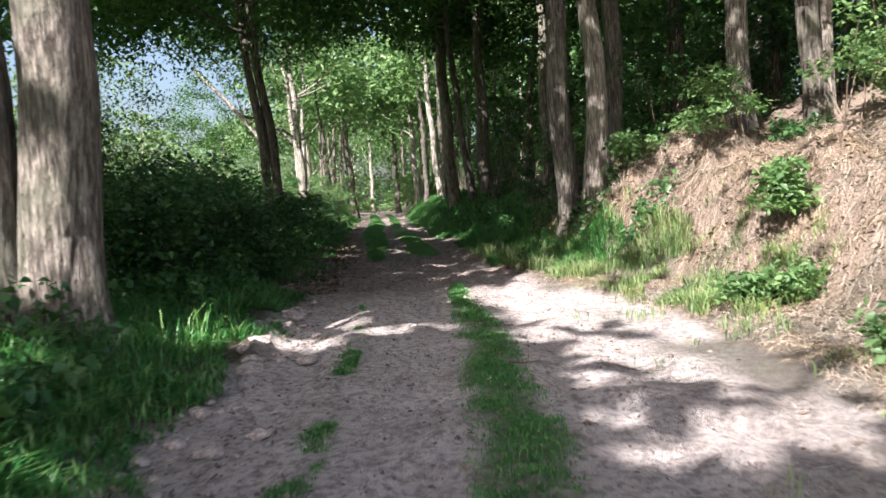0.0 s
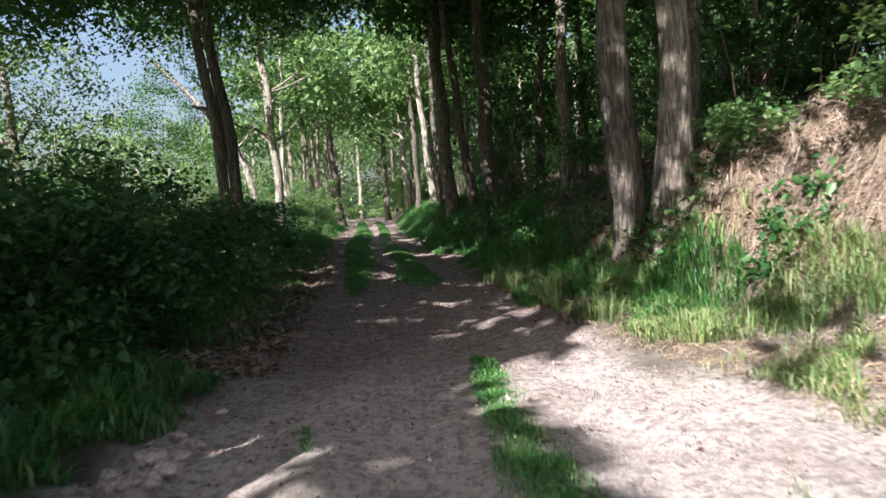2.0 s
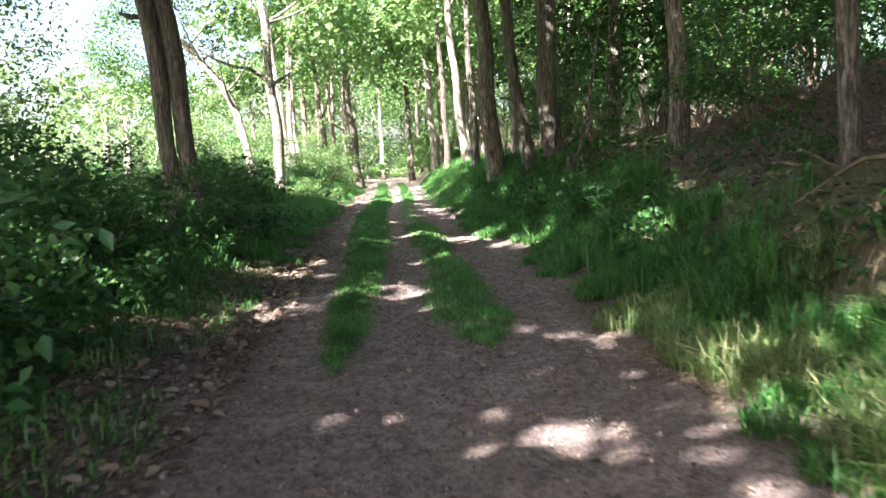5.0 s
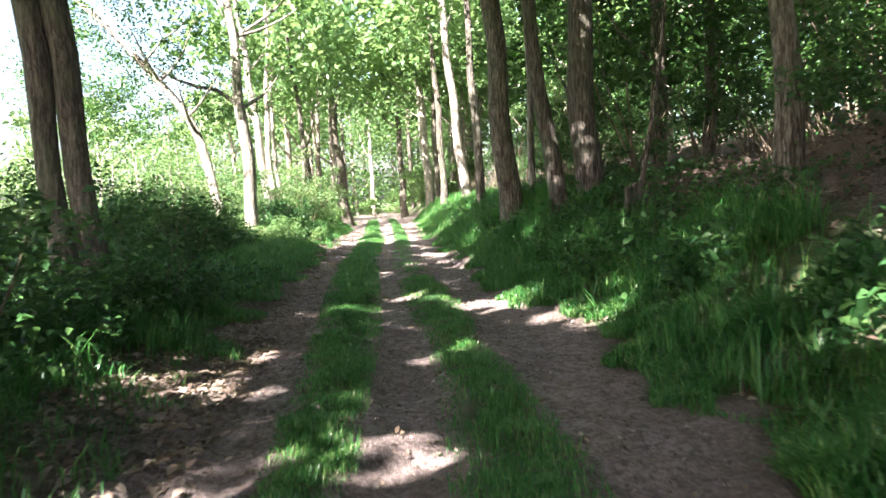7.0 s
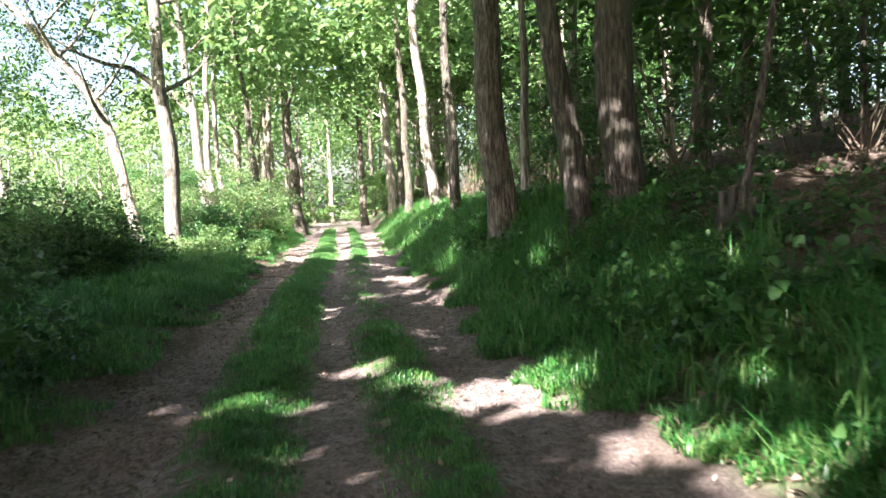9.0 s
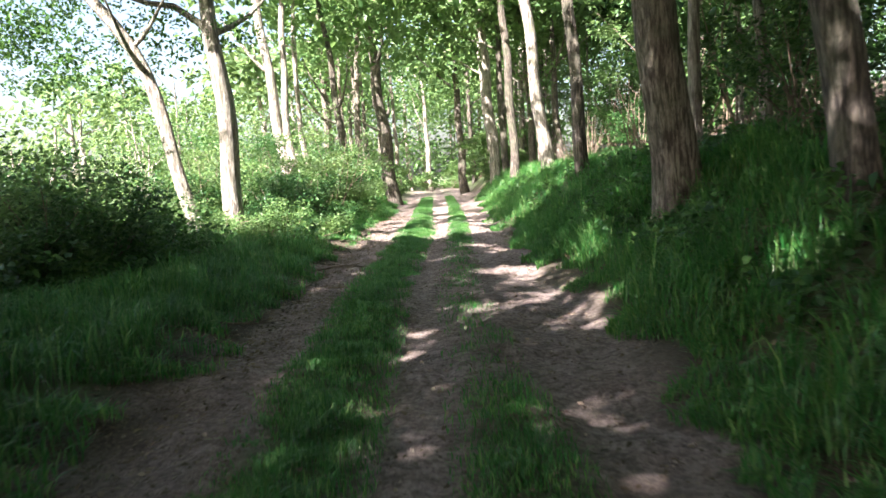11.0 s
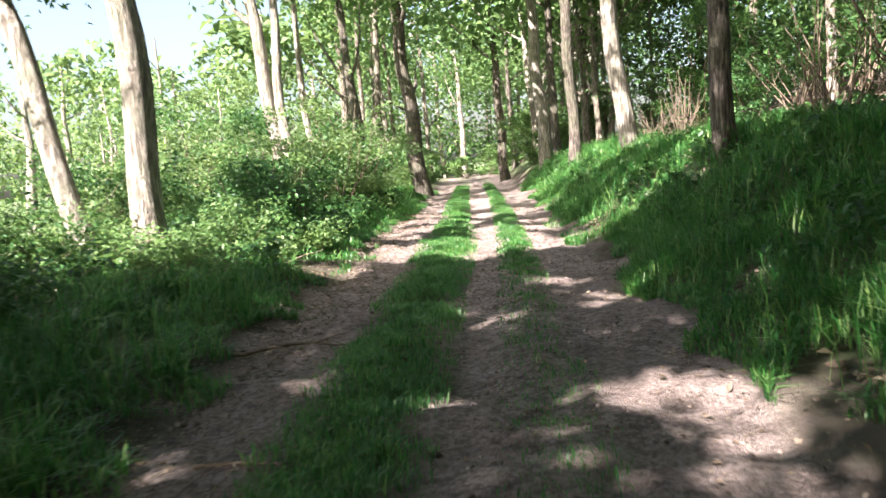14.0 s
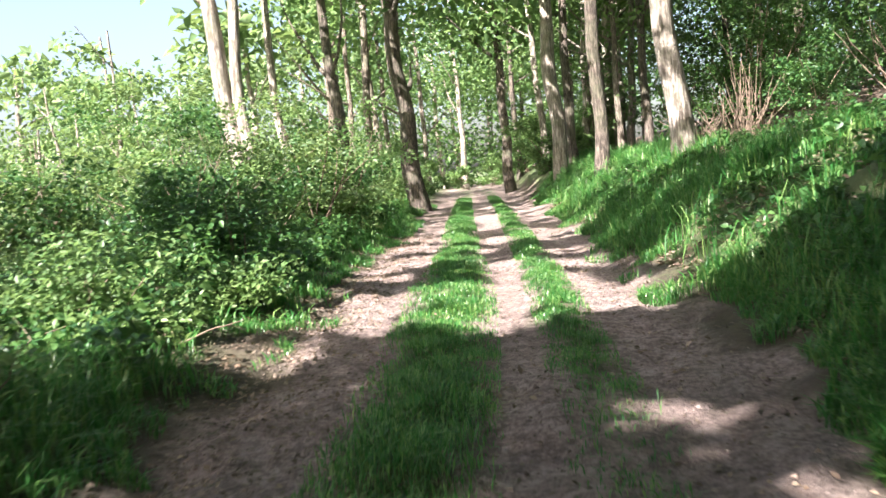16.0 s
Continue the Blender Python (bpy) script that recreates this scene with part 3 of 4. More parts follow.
thick_oak = tree(1.85, 31.6, 0.27, 16, (-0.02, 0.0), BARK_DARK_SHADED, LEAF_OAK, (4000, (1.5, 0, 10.5), (4.5, 5, 4.4), 70, 0.7), "thick dark oak with fibrous roots on the bank", 4, 20, 0.05, 0.4, 0.15, top_leaf=2.3)
tree(0.35, 43.0, 0.15, 14, (-0.03, 0.0), BARK_DARK_SHADED, LEAF_SUNLIT, (2500, (0.5, 0, 9), (3, 3.5, 3.4), 50, 0.6), "slim straight dark tree rising from the grassy bank", 3, 12, 0.05, 0.2, 0.15)
tree(0.1, 51.8, 0.23, 16, (-0.08, 0.0), BARK_PALE_SUNLIT, LEAF_SUNLIT, (2400, (0.5, 0, 10.8), (4.2, 4.2, 4), 60, 0.8), "pale leaning oak beside the track", 4, 12, 0.1, 0.3, 0.2)
tree(-0.95, 58.0, 0.19, 16, (-0.03, 0.0), BARK_DARK_SHADED, LEAF_SUNLIT, (2400, (0.5, 0, 10.8), (4.2, 4.2, 4), 60, 0.8), "slim dark oak beside the track", 4, 12, 0.1, 0.3, 0.22)
tree(-1.75, 65.0, 0.28, 17, (-0.03, 0.0), BARK_PALE_SUNLIT, LEAF_SUNLIT, (2600, (0.5, 0, 11), (4.2, 4.2, 4.2), 60, 0.8), "pale sunlit oak beside the track", 4, 12, 0.1, 0.4, 0.22)
tree(-4.15, 80.0, 0.3, 18, (-0.03, 0.0), BARK_DARK_SHADED, LEAF_SUNLIT, (2600, (0, 0, 11.5), (4.5, 4.5, 4.5), 60, 0.9), "dark oak where the track bends away", 4, 10, 0.1, 0.4, 0.26)
# bared roots that run down the bank
for oak, spread_to in ((root_oak, ((-2.6, 1.0), (-3.3, 0.8), (-1.9, 0.9), (-0.9, 0.7), (2.6, 0.6))), (thick_oak, ((-2.4, 0.8), (-3.1, 0.7), (-1.6, 0.7)))):
    ox, oy, oz = oak.location
    for ang, length in spread_to:
        s = np.linspace(0.1, 1, 8)
        wob = ang + 0.25 * np.sin(s * 5 + ang)
        px, py = np.cos(wob) * length * s, np.sin(wob) * length * s
        pz = height(ox + px, oy + py) - oz + 0.05 * (1 - s) + 0.01
        v, q = tube(np.stack([px, py, pz], -1), np.linspace(0.075, 0.015, 8), 7)
        part("root", mesh_from("root", v, 4, q, BARK_OAK, True), oak)
# further along, on the open side
tree(-7.0, 66.0, 0.36, 17, (-0.07, 0.0), BARK_DARK_SHADED, LEAF_SUNLIT, (2600, (1, 0, 11), (5, 5, 4.2), 60, 0.9), "dark leaning oak beside the track", 5, 12, 0.3, 0.4, 0.26, limb_base=0.3)
tree(-8.0, 59.8, 0.2, 14, (-0.07, 0.0), BARK_DARK_SHADED, LEAF_SUNLIT, (2200, (0, 0, 9.5), (4, 4, 3.6), 60, 0.8), "dark forked oak in the hedgerow", 5, 12, 0.3, 0.3, 0.24, limb_base=0.3)
tree(-9.0, 58.5, 0.14, 13, (-0.06, 0.0), BARK_PALE_SUNLIT, LEAF_SUNLIT, (2000, (0, 0, 9.0), (3.6, 3.6, 3.6), 60, 0.8), "pale thin tree in the hedgerow", 4, 10, 0.3, 0.3, 0.22, limb_base=0.3)
tree(-8.9, 54.0, 0.24, 13, (-0.09, 0.0), BARK_PALE_SUNLIT, LEAF_SUNLIT, (2400, (0, 0, 9.2), (3.8, 3.8, 3.6), 70, 0.8), "pale forked oak in the hedgerow", 4, 12, 0.3, 0.3, 0.22, ((0, 0, 1.0, 0, 0), (0.35, 0.3, 0.7, 0.06, 0)), limb_base=0.3)

# trees added at the field edge, out of view, whose crowns shade the track
for x, y, r, h in ((-9.5, -1.5, 0.3, 15), (-10.5, 9.5, 0.3, 16), (-12.8, 17.5, 0.28, 16), (-15.5, 23.0, 0.3, 17), (-8.5, -8.0, 0.3, 16)):
    tree(x, y, r, h, (0, 0), BARK_OAK, LEAF_OAK, (9000, (0.5, 0, 10.2), (5.8, 6.4, 4.8), 170, 0.7), "tall oak added at the field edge, its broad leafy crown shading the track", 4, 10, 0.1, 0.3, 0.19, group="oaks at the field edge", top_leaf=1.6)

tree(-13.8, 32.0, 0.25, 8, (0, 0), BARK_OAK, LEAF_WILLOW, (9000, (0, 0, 4.3), (3.2, 4.0, 3.4), 150, 0.55), "bushy grey-green tree at the field edge", 5, 10, 0.1, 0.3, 0.15, group="oaks at the field edge", limb_base=0.25, thinned=False)

# another oak added to thicken the shade on the track
tree(-12.6, 27.0, 0.25, 14, (0, 0), BARK_OAK, LEAF_OAK, (8000, (0, 0, 10.2), (4.6, 5.6, 3.8), 150, 0.65), "tall oak added at the field edge, its broad leafy crown shading the track", 5, 10, 0.1, 0.3, 0.19, group="oaks at the field edge")

# unseen oak, its crown set off-centre to shade the bank and track
tree(-9.8, 14.0, 0.3, 16, (0.02, 0), BARK_OAK, LEAF_OAK, (14000, (6.0, 0.8, 11.6), (5.8, 6.6, 3.2), 220, 0.7), "tall oak added out of view, its crown over the track for shade", 4, 10, 0.1, 0.3, 0.19, group="oaks at the field edge", top_leaf=1.4)

# ---- woods on the slope ----
placed = [(2.5, 15.75), (3.05, 15.15), (3.1, 19.3), (3.5, 27.0), (0.5, 35.1), (1.5, 31.9), (0.35, 43)]
count = 0
while count < 64:
    y = rng.uniform(9, 95)
    x = float(track_right(y)) + 3.2 + rng.uniform(0, 1) ** 1.3 * 24
    if min((x - a) ** 2 + (y - b) ** 2 for a, b in placed) < 3.5:
        continue
    placed.append((x, y))
    h = rng.uniform(9, 16)
    n = int(1800 if x < 14 else 1000)
    # before y 36 bark and leaf colours stay dark for the wood's shade
    tree(x, y, rng.uniform(0.08, 0.24), h, tuple(rng.normal(size=2) * 0.035), (BARK_OAK, BARK_DARK_SHADED, BARK_PALE_SUNLIT if y > 36 else BARK_DARK_SHADED)[count % 3], LEAF_SUNLIT if count % 2 and y > 36 else LEAF_OAK,
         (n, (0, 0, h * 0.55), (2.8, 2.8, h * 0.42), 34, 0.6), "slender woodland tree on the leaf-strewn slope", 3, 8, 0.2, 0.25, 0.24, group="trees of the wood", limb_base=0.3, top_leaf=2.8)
    count += 1

# the avenue closing at its far end
for i in range(46):
    y = rng.uniform(62, 126)
    side = -1 if i % 3 == 0 else 1
    c = float(track_left(y) + track_right(y)) / 2
    x = c + side * rng.uniform(2.7, 7.5) if y < 98 else c + rng.uniform(-10, 9)
    h = rng.uniform(13, 18)
    tree(x, y, rng.uniform(0.13, 0.26), h, tuple(rng.normal(size=2) * 0.03), (BARK_OAK, BARK_DARK_SHADED, BARK_PALE_SUNLIT)[i % 3], LEAF_SUNLIT,
         (1000, (side * 0.5, 0, h * 0.68), (3.2, 3.2, h * 0.3), 36, 0.75), "oak far down the tree-lined track", 3, 8, 0.2, 0.25, 0.3, group="trees far down the track", limb_base=0.3, top_leaf=0.3)

# pale trees across the open field
for x, y, w, h in ((-24, 42, 5, 8), (-30, 52, 6, 10), (-19, 58, 5, 5), (-38, 62, 7, 12), (-26, 72, 6, 8), (-16, 75, 5, 10), (-44, 80, 8, 13), (-34, 95, 9, 14), (-20, 98, 8, 14), (-54, 70, 7, 10), (-62, 95, 9, 13), (-22, 30, 4, 6), (-30, 36, 5, 7), (-40, 44, 6, 8)):
    tree(x, y, 0.25, h, (0, 0), BARK_PALE_SUNLIT, LEAF_WILLOW, (3200, (0, 0, h * 0.52), (w, w, h * 0.5), 60, 0.8), "pale green willow across the open field", 4, 8, 0.2, 0.25, 0.34, group="willows across the field", limb_base=0.25)

for i in range(13):                                  # bushy young trees behind the hedgerow
    y = rng.uniform(44, 84)
    x = float(track_left(y)) - rng.uniform(6.5, 14)
    h = rng.uniform(4.5, 8) if abs(x + 1.75 + 0.6 * (y - 29)) > 3 else 3.2
    tree(x, y, 0.1, h, (0, 0), BARK_PALE_SUNLIT, (LEAF_SUNLIT, LEAF_WILLOW)[i % 2], (2600, (0, 0, h * 0.5), (2.6, 2.6, h * 0.48), 60, 0.5), "bushy young tree with sunlit leaves behind the hedgerow", 4, 8, 0.2, 0.25, 0.19, group="young trees behind the hedgerow", limb_base=0.2, top_leaf=0.2)

# ---- shrubs ----
for i in range(34):                                  # thick hedge of the open side
    y = rng.uniform(9.5, 23)
    x = float(track_left(y)) - 1.5 - rng.uniform(0, 1) ** 1.4 * 5.5
    h = rng.uniform(1.2, 2.3)
    shrub(x, y, rng.uniform(0.8, 1.4), h, 2600, LEAF_SHRUB, "dense dark green shrub in the hedge", 0.1, 7)
for i in range(52):                                  # lower brambles further on
    y = rng.uniform(24, 66)
    x = float(track_left(y)) - (2.5 if 29 < y < 41.5 else 1.1) - rng.uniform(0, 1) ** 1.3 * 7
    shrub(x, y, rng.uniform(0.7, 1.2), rng.uniform(0.8, 1.7), 1800, (LEAF_SHRUB, LEAF_SUNLIT)[i % 2], "bramble and nettle bush beside the track", 0.09, 6)
for i in range(20):                                  # bramble thicket behind the grassy stretch
    y = rng.uniform(26.5, 42)
    x = float(track_left(y)) - 2.5 - rng.uniform(0, 1) * 3.0
    shrub(x, y, rng.uniform(0.8, 1.3), rng.uniform(1.2, 2.1), 2300, (LEAF_SHRUB, LEAF_SUNLIT, LEAF_SHRUB)[i % 3], "arching bramble thicket with sun-flecked leaves", 0.085, 8)
for i in range(26):                                  # tall bushes further on, on the open side
    y = rng.uniform(47.5, 74)
    x = float(track_left(y)) - 1.6 - rng.uniform(0, 1) ** 1.2 * 5
    shrub(x, y, rng.uniform(1.0, 1.6), rng.uniform(1.8, 3.3), 2200, (LEAF_SHRUB, LEAF_SUNLIT, LEAF_WILLOW)[i % 3], "tall sunlit bush in the hedgerow", 0.11, 6)
for i in range(34):                                  # thicket round the far bend
    y = rng.uniform(72, 105)
    x = float(track_left(y) + track_right(y)) / 2 + (rng.choice([-1, 1]) * rng.uniform(2.6, 7) if y < 92 else rng.uniform(-7, 7))
    shrub(x, y, rng.uniform(1.2, 2.0), rng.uniform(1.4, 3.0), 900, LEAF_SUNLIT, "leafy bush far down the track", 0.22, 4)
for x, y, w, h in ((4.0, 9.2, 0.3, 0.5), (4.5, 12.4, 0.5, 1.0), (5.9, 11.6, 0.8, 1.6), (3.4, 14.0, 0.4, 0.7), (5.4, 8.0, 0.4, 0.6), (3.4, 8.0, 0.3, 0.4), (4.2, 6.4, 0.3, 0.5), (3.3, 5.4, 0.3, 0.45)):
    shrub(x, y, w, h, 900, LEAF_SUNLIT, "young leafy bramble on the sunny bank", 0.1, 4, "sapling", 0.1, "saplings of the wood")
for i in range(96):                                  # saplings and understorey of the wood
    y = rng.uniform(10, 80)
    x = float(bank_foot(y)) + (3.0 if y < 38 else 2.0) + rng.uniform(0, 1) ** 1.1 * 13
    # sunlit leaf colour only past y 33, shaded greens nearer
    shrub(x, y, rng.uniform(0.9, 1.8), rng.uniform(1.8, 5.0), 1700, LEAF_SUNLIT if i % 3 == 0 and y > 33 else (LEAF_SHRUB, LEAF_OAK)[i % 2], "leafy hazel sapling in the wood", 0.11, 5, "sapling", 0.6, "saplings of the wood")

for i in range(18):                                  # dead brush under the trees
    y = rng.uniform(24, 60)
    shrub(float(bank_foot(y)) + rng.uniform(2.2, 6.5), y, rng.uniform(0.6, 1.2), rng.uniform(0.9, 2.0), 70, LEAF_OAK, "bare twiggy grey-brown dead brush in the wood", 0.08, 16, "dead_brush", 0.3, "dead brush in the wood")

# ---- grass ----
def blades(x, y, length, width, lean=0.5, z_extra=0.0):
    """Bent blades of grass, each of two triangles."""
    n = len(x)
    z = height(x, y) - 0.01 + z_extra
    ang = rng.uniform(0, 6.28, n)
    d = np.stack([np.cos(ang), np.sin(ang), np.zeros(n)], -1)
    s = np.stack([-np.sin(ang), np.cos(ang), np.zeros(n)], -1) * (width * rng.uniform(0.6, 1.3, n))[:, None]
    L = (length * rng.uniform(0.5, 1.25, n))[:, None]
    k = (lean * rng.uniform(0.1, 1.2, n))[:, None]
    b = np.stack([x, y, z], -1)
    up = np.array([0, 0, 1.0])
    m = b + L * 0.55 * (up + d * k * 0.35)
    t = b + L * (up * (1 - 0.3 * k) + d * k * 0.95)
    v = np.stack([b - s * 0.6, m - s, m + s, t], 1).reshape(-1, 3)
    i = (np.arange(n) * 4)[:, None]
    return v, (i + np.array([0, 2, 1, 1, 2, 3])).ravel()


def grass(name, x, y, length, width, mat, label, lean=0.5):
    v, idx = blades(x, y, length, width, lean)
    return tagged(new(name, mesh_from(name, v, 3, idx, mat)), label, "grass", kind="stuff")


def tufted(x, y, scale=3.0, keep=0.45, seed=21):
    return value_noise(x * scale, y * scale, seed) * 0.65 + value_noise(x * scale * 3, y * scale * 3, seed + 1) * 0.35 > keep


def near_first(lo, hi, n):
    """Positions along the track, thinning out far away."""
    return lo + (hi - lo) * rng.uniform(0, 1, n) ** 1.15


for name, strip, n in (("grass_strip", strip_left, 190000), ("grass_strip", strip_right, 130000)):
    y = near_first(2, 75, n)
    c, w = strip(y)
    x = c + rng.normal(size=n) * 0.36 * w + ragged(c, y, 75) * 0.3
    thin = np.interp(y, [29, 31, 41, 43], [1, 0.14, 0.14, 1]) if strip is strip_right else np.interp(y, [9, 18], [0.45, 1])
    ok = (w > 0.03) & (rng.uniform(0, 1, n) < thin) & tufted(x, y, 2.2, np.interp(y, [9, 12], [0.48 if strip is strip_left else 0.3, 0.2])) & (np.abs(x - c) < w * 0.75)
    x, y, w = x[ok], y[ok], w[ok]
    grass(name, x, y, (0.045 + 0.045 * np.minimum(w, 0.6) / 0.6 * smooth(y, 6, 18)) * (0.5 + 1.0 * value_noise(x * 4, y * 4, 58)), 0.0044, GRASS, "strip of short bright green grass between wheel ruts", 1.0)

n = 170000                                           # open side
y = near_first(1.5, 70, n)
d = rng.uniform(0, 1, n) ** 1.2 * 2.6
x = track_left(y) - 0.05 - d
x = x + ragged(x, y, 71)
ok = tufted(x, y, 1.6, 0.38) & ~((y > 12) & (y < 24) & (d < 0.9) & (rng.uniform(0, 1, n) < 0.75))
grass("verge_grass", x[ok], y[ok], ((0.12 + 0.22 * np.minimum(d, 1.0)) * (0.6 + 0.8 * value_noise(x * 1.3, y * 1.3, 55)))[ok], 0.007, GRASS, "long green grass along the verge", 1.1)
n = 180000                                           # foot of the bank
y = near_first(12.5, 70, n)
d = rng.uniform(0, 1, n) ** 1.2 * np.interp(y, [11, 18, 24, 31, 70], [1.0, 1.1, 1.7, 2.4, 2.6])
x = track_right(y) + 0.05 + d
x = x + ragged(x, y, 73)
ok = tufted(x, y, 1.6, 0.38, 31) & (rng.uniform(0, 1, n) < np.interp(y, [13, 19], [0.2, 1.0]))
grass("bank_grass", x[ok], y[ok], ((0.12 + 0.3 * np.minimum(d, 0.8)) * (0.6 + 0.8 * value_noise(x * 1.3, y * 1.3, 56)))[ok], 0.007, GRASS, "long green grass on the foot of the bank", 1.1)
n = 12000                                            # dry tufts in the clearing
y = rng.uniform(3, 13, n)
x = rng.uniform(1.3, 4.2, n)
ok = tufted(x, y, 1.5, 0.68, 41) & (rng.uniform(0, 1, n) < 0.7)
grass("dry_grass", x[ok], y[ok], np.full(ok.sum(), 0.16), 0.005, GRASS_PALE, "pale dry grass tufts on the sunny clearing", 0.8)

n = 34000                                            # sunny tufts where the clearing meets the bank
y = rng.uniform(7.5, 18.5, n)
x = bank_foot(y) - 1.1 + rng.uniform(0, 1, n) * 1.7
ok = tufted(x, y, 1.9, 0.52, 43)
grass("tuft_grass", x[ok], y[ok], (0.1 + 0.3 * value_noise(x * 2, y * 2, 57))[ok], 0.006, GRASS_PALE, "sunlit tufts of pale green grass at the foot of the bank", 1.1)

def tall_grass(name, x, y, length, mat, label):
    """Long blades that arch over, each of two quads' length and a tip."""
    n = len(x)
    ang = rng.uniform(0, 6.28, n)
    d = np.stack([np.cos(ang), np.sin(ang), np.zeros(n)], -1)
    side = np.stack([-np.sin(ang), np.cos(ang), np.zeros(n)], -1) * 0.0055
    b = np.stack([x, y, height(x, y) - 0.01], -1)
    L, k = (length * rng.uniform(0.6, 1.3, n))[:, None], rng.uniform(0.45, 1.25, n)[:, None]
    up = np.array([0, 0, 1.0])
    m1, m2, tip = b + L * (0.45 * up + 0.08 * k * d), b + L * (0.78 * up - 0.1 * k * up + 0.3 * k * d), b + L * ((0.98 - 0.4 * k) * up + 0.7 * k * d)
    v = np.stack([b - side * 0.7, b + side * 0.7, m1 - side, m1 + side, m2 - side * 0.8, m2 + side * 0.8, tip], 1).reshape(-1, 3)
    idx = ((np.arange(n) * 7)[:, None] + np.array([0, 1, 3, 0, 3, 2, 2, 3, 5, 2, 5, 4, 4, 5, 6])).ravel()
    return tagged(new(name, mesh_from(name, v, 3, idx, mat)), label, "grass", kind="stuff")


n = 17000                                            # arching tufts on the bank and in the verge
y = near_first(19, 62, n)
right = rng.uniform(0, 1, n) < 0.68
x = np.where(right, track_right(y) + 0.25 + rng.uniform(0, 1, n) * 1.7, track_left(y) - 0.5 - rng.uniform(0, 1, n) * 2.0)
ok = tufted(x, y, 2.6, 0.56, 47)
tall_grass("tall_grass", x[ok], y[ok], (0.3 + 0.35 * value_noise(x * 1.1, y * 1.1, 59))[ok], GRASS, "long arching blades of grass on the bank and verge")
n = 3500
y = rng.uniform(2.2, 9.5, n)
x = track_left(y) - 0.35 - rng.uniform(0, 1, n) * 1.6
ok = tufted(x, y, 2.4, 0.45, 48)
tall_grass("tall_grass", x[ok], y[ok], np.full(ok.sum(), 0.42), GRASS, "long arching grass round the foot of the old oak")

# ---- dead leaves and twigs ----
def litter(name, x, y, size, label):
    p = np.stack([x, y, height(x, y) + 0.012], -1)
    return tagged(new(name, leaf_mesh(name, p, size, LITTER, len(x) < 20000, up=1.5, droop=0.12, fold=0.14, aspect=0.55)), label, "leaf litter", kind="stuff")


n = 60000
y = near_first(4, 60, n)
x = bank_foot(y) - np.where(y < 11, 0.9, 0.2) + rng.uniform(0, 1, n) ** 1.3 * 8
litter("leaf_litter", x, y, np.where(y < 13, 0.045, 0.085), "brown dead leaves strewn over the bank")
n = 48000
y = near_first(3, 55, n)
x = np.where(rng.uniform(0, 1, n) < 0.6, track_left(y) + rng.normal(size=n) * 0.45, rng.uniform(track_left(y), track_right(y) + 0.5))
ok = (y > 12) | (rng.uniform(0, 1, n) < 0.25)
x, y = x[ok], y[ok]
litter("track_litter", x, y, rng.uniform(0.02, 0.055, len(x)), "dead leaves lying along the edge of the track")

n = 50000                                            # straw on the sunny bank
y = rng.uniform(3.5, 18, n)
x = bank_foot(y) - 1.2 + rng.uniform(0, 1, n) * 4.2
STRAW = leaf_material("straw", (0.10, 0.066, 0.05), (0.26, 0.19, 0.145), (0.50, 0.41, 0.33), 0.1, 0.7)
ang = rng.uniform(0, 6.28, n)
L = rng.uniform(0.05, 0.12, n) + 0.2 * (rng.uniform(0, 1, n) > 0.6) * smooth(x - bank_foot(y), 0.2, 0.7)
ends = [np.stack([x + np.cos(ang) * k * L, y + np.sin(ang) * k * L, height(x + np.cos(ang) * k * L, y + np.sin(ang) * k * L) + up], -1) for k, up in ((-1, 0.008), (0, 0.03 + 0.28 * L * rng.uniform(0, 1, n)), (1, 0.012))]
side = np.stack([-np.sin(ang), np.cos(ang), np.full(n, 0.4)], -1) * 0.003
v = np.stack([ends[0], ends[1] - side, ends[1] + side, ends[2]], 1).reshape(-1, 3)
idx = ((np.arange(n) * 4)[:, None] + np.array([0, 2, 1, 1, 2, 3])).ravel()
tagged(new("straw", mesh_from("straw", v, 3, idx, STRAW)), "pale dry straw lying over the sunny bank", "straw", kind="stuff")

n = 7000                                             # drifted leaves at the shaded edge
y = rng.uniform(11.5, 25, n)
x = track_left(y) + 0.55 - rng.uniform(0, 1, n) * 1.6
litter("drifted_leaves", x, y, rng.uniform(0.05, 0.11, n), "grey-brown dead leaves drifted at the shaded edge of the track")

n = 9000                                             # bracken and dead leaves on the slumped bank
y = rng.uniform(5, 17, n)
x = bank_foot(y) + 0.1 + rng.uniform(0, 1, n) * 3.2
litter("bracken_litter", x, y, rng.uniform(0.04, 0.09, n), "brown dead bracken and leaves on the slumped bank")

# ---- low leafy plants ----
def herbs(name, x, y, h, size, leaf, label, per=7):
    """Nettles and bramble shoots: leaves in whorls round upright stalks."""
    n = len(x)
    z = height(x, y)
    f = rng.uniform(0.15, 1, (n, per))
    ang = rng.uniform(0, 6.28, (n, per))
    out = 0.07 * (1.2 - f * 0.5)
    p = np.stack([x[:, None] + np.cos(ang) * out, y[:, None] + np.sin(ang) * out, z[:, None] + f * h[:, None]], -1).reshape(-1, 3)
    return tagged(new(name, leaf_mesh(name, p, size, leaf, True, up=1.0, aspect=0.7)), label, "undergrowth", kind="stuff")


n = 5200
y = near_first(2, 60, n)
x = track_left(y) - np.where((y > 29) & (y < 41.5), 1.9, 0.55) - rng.uniform(0, 1, n) ** 1.2 * 3.2
ok = tufted(x, y, 0.8, 0.36, 61)
herbs("nettles", x[ok], y[ok], (0.25 + 0.5 * value_noise(x, y, 62))[ok], 0.1, LEAF_SHRUB, "nettles and bramble shoots in the verge", 8)
n = 6500
y = near_first(12, 66, n)
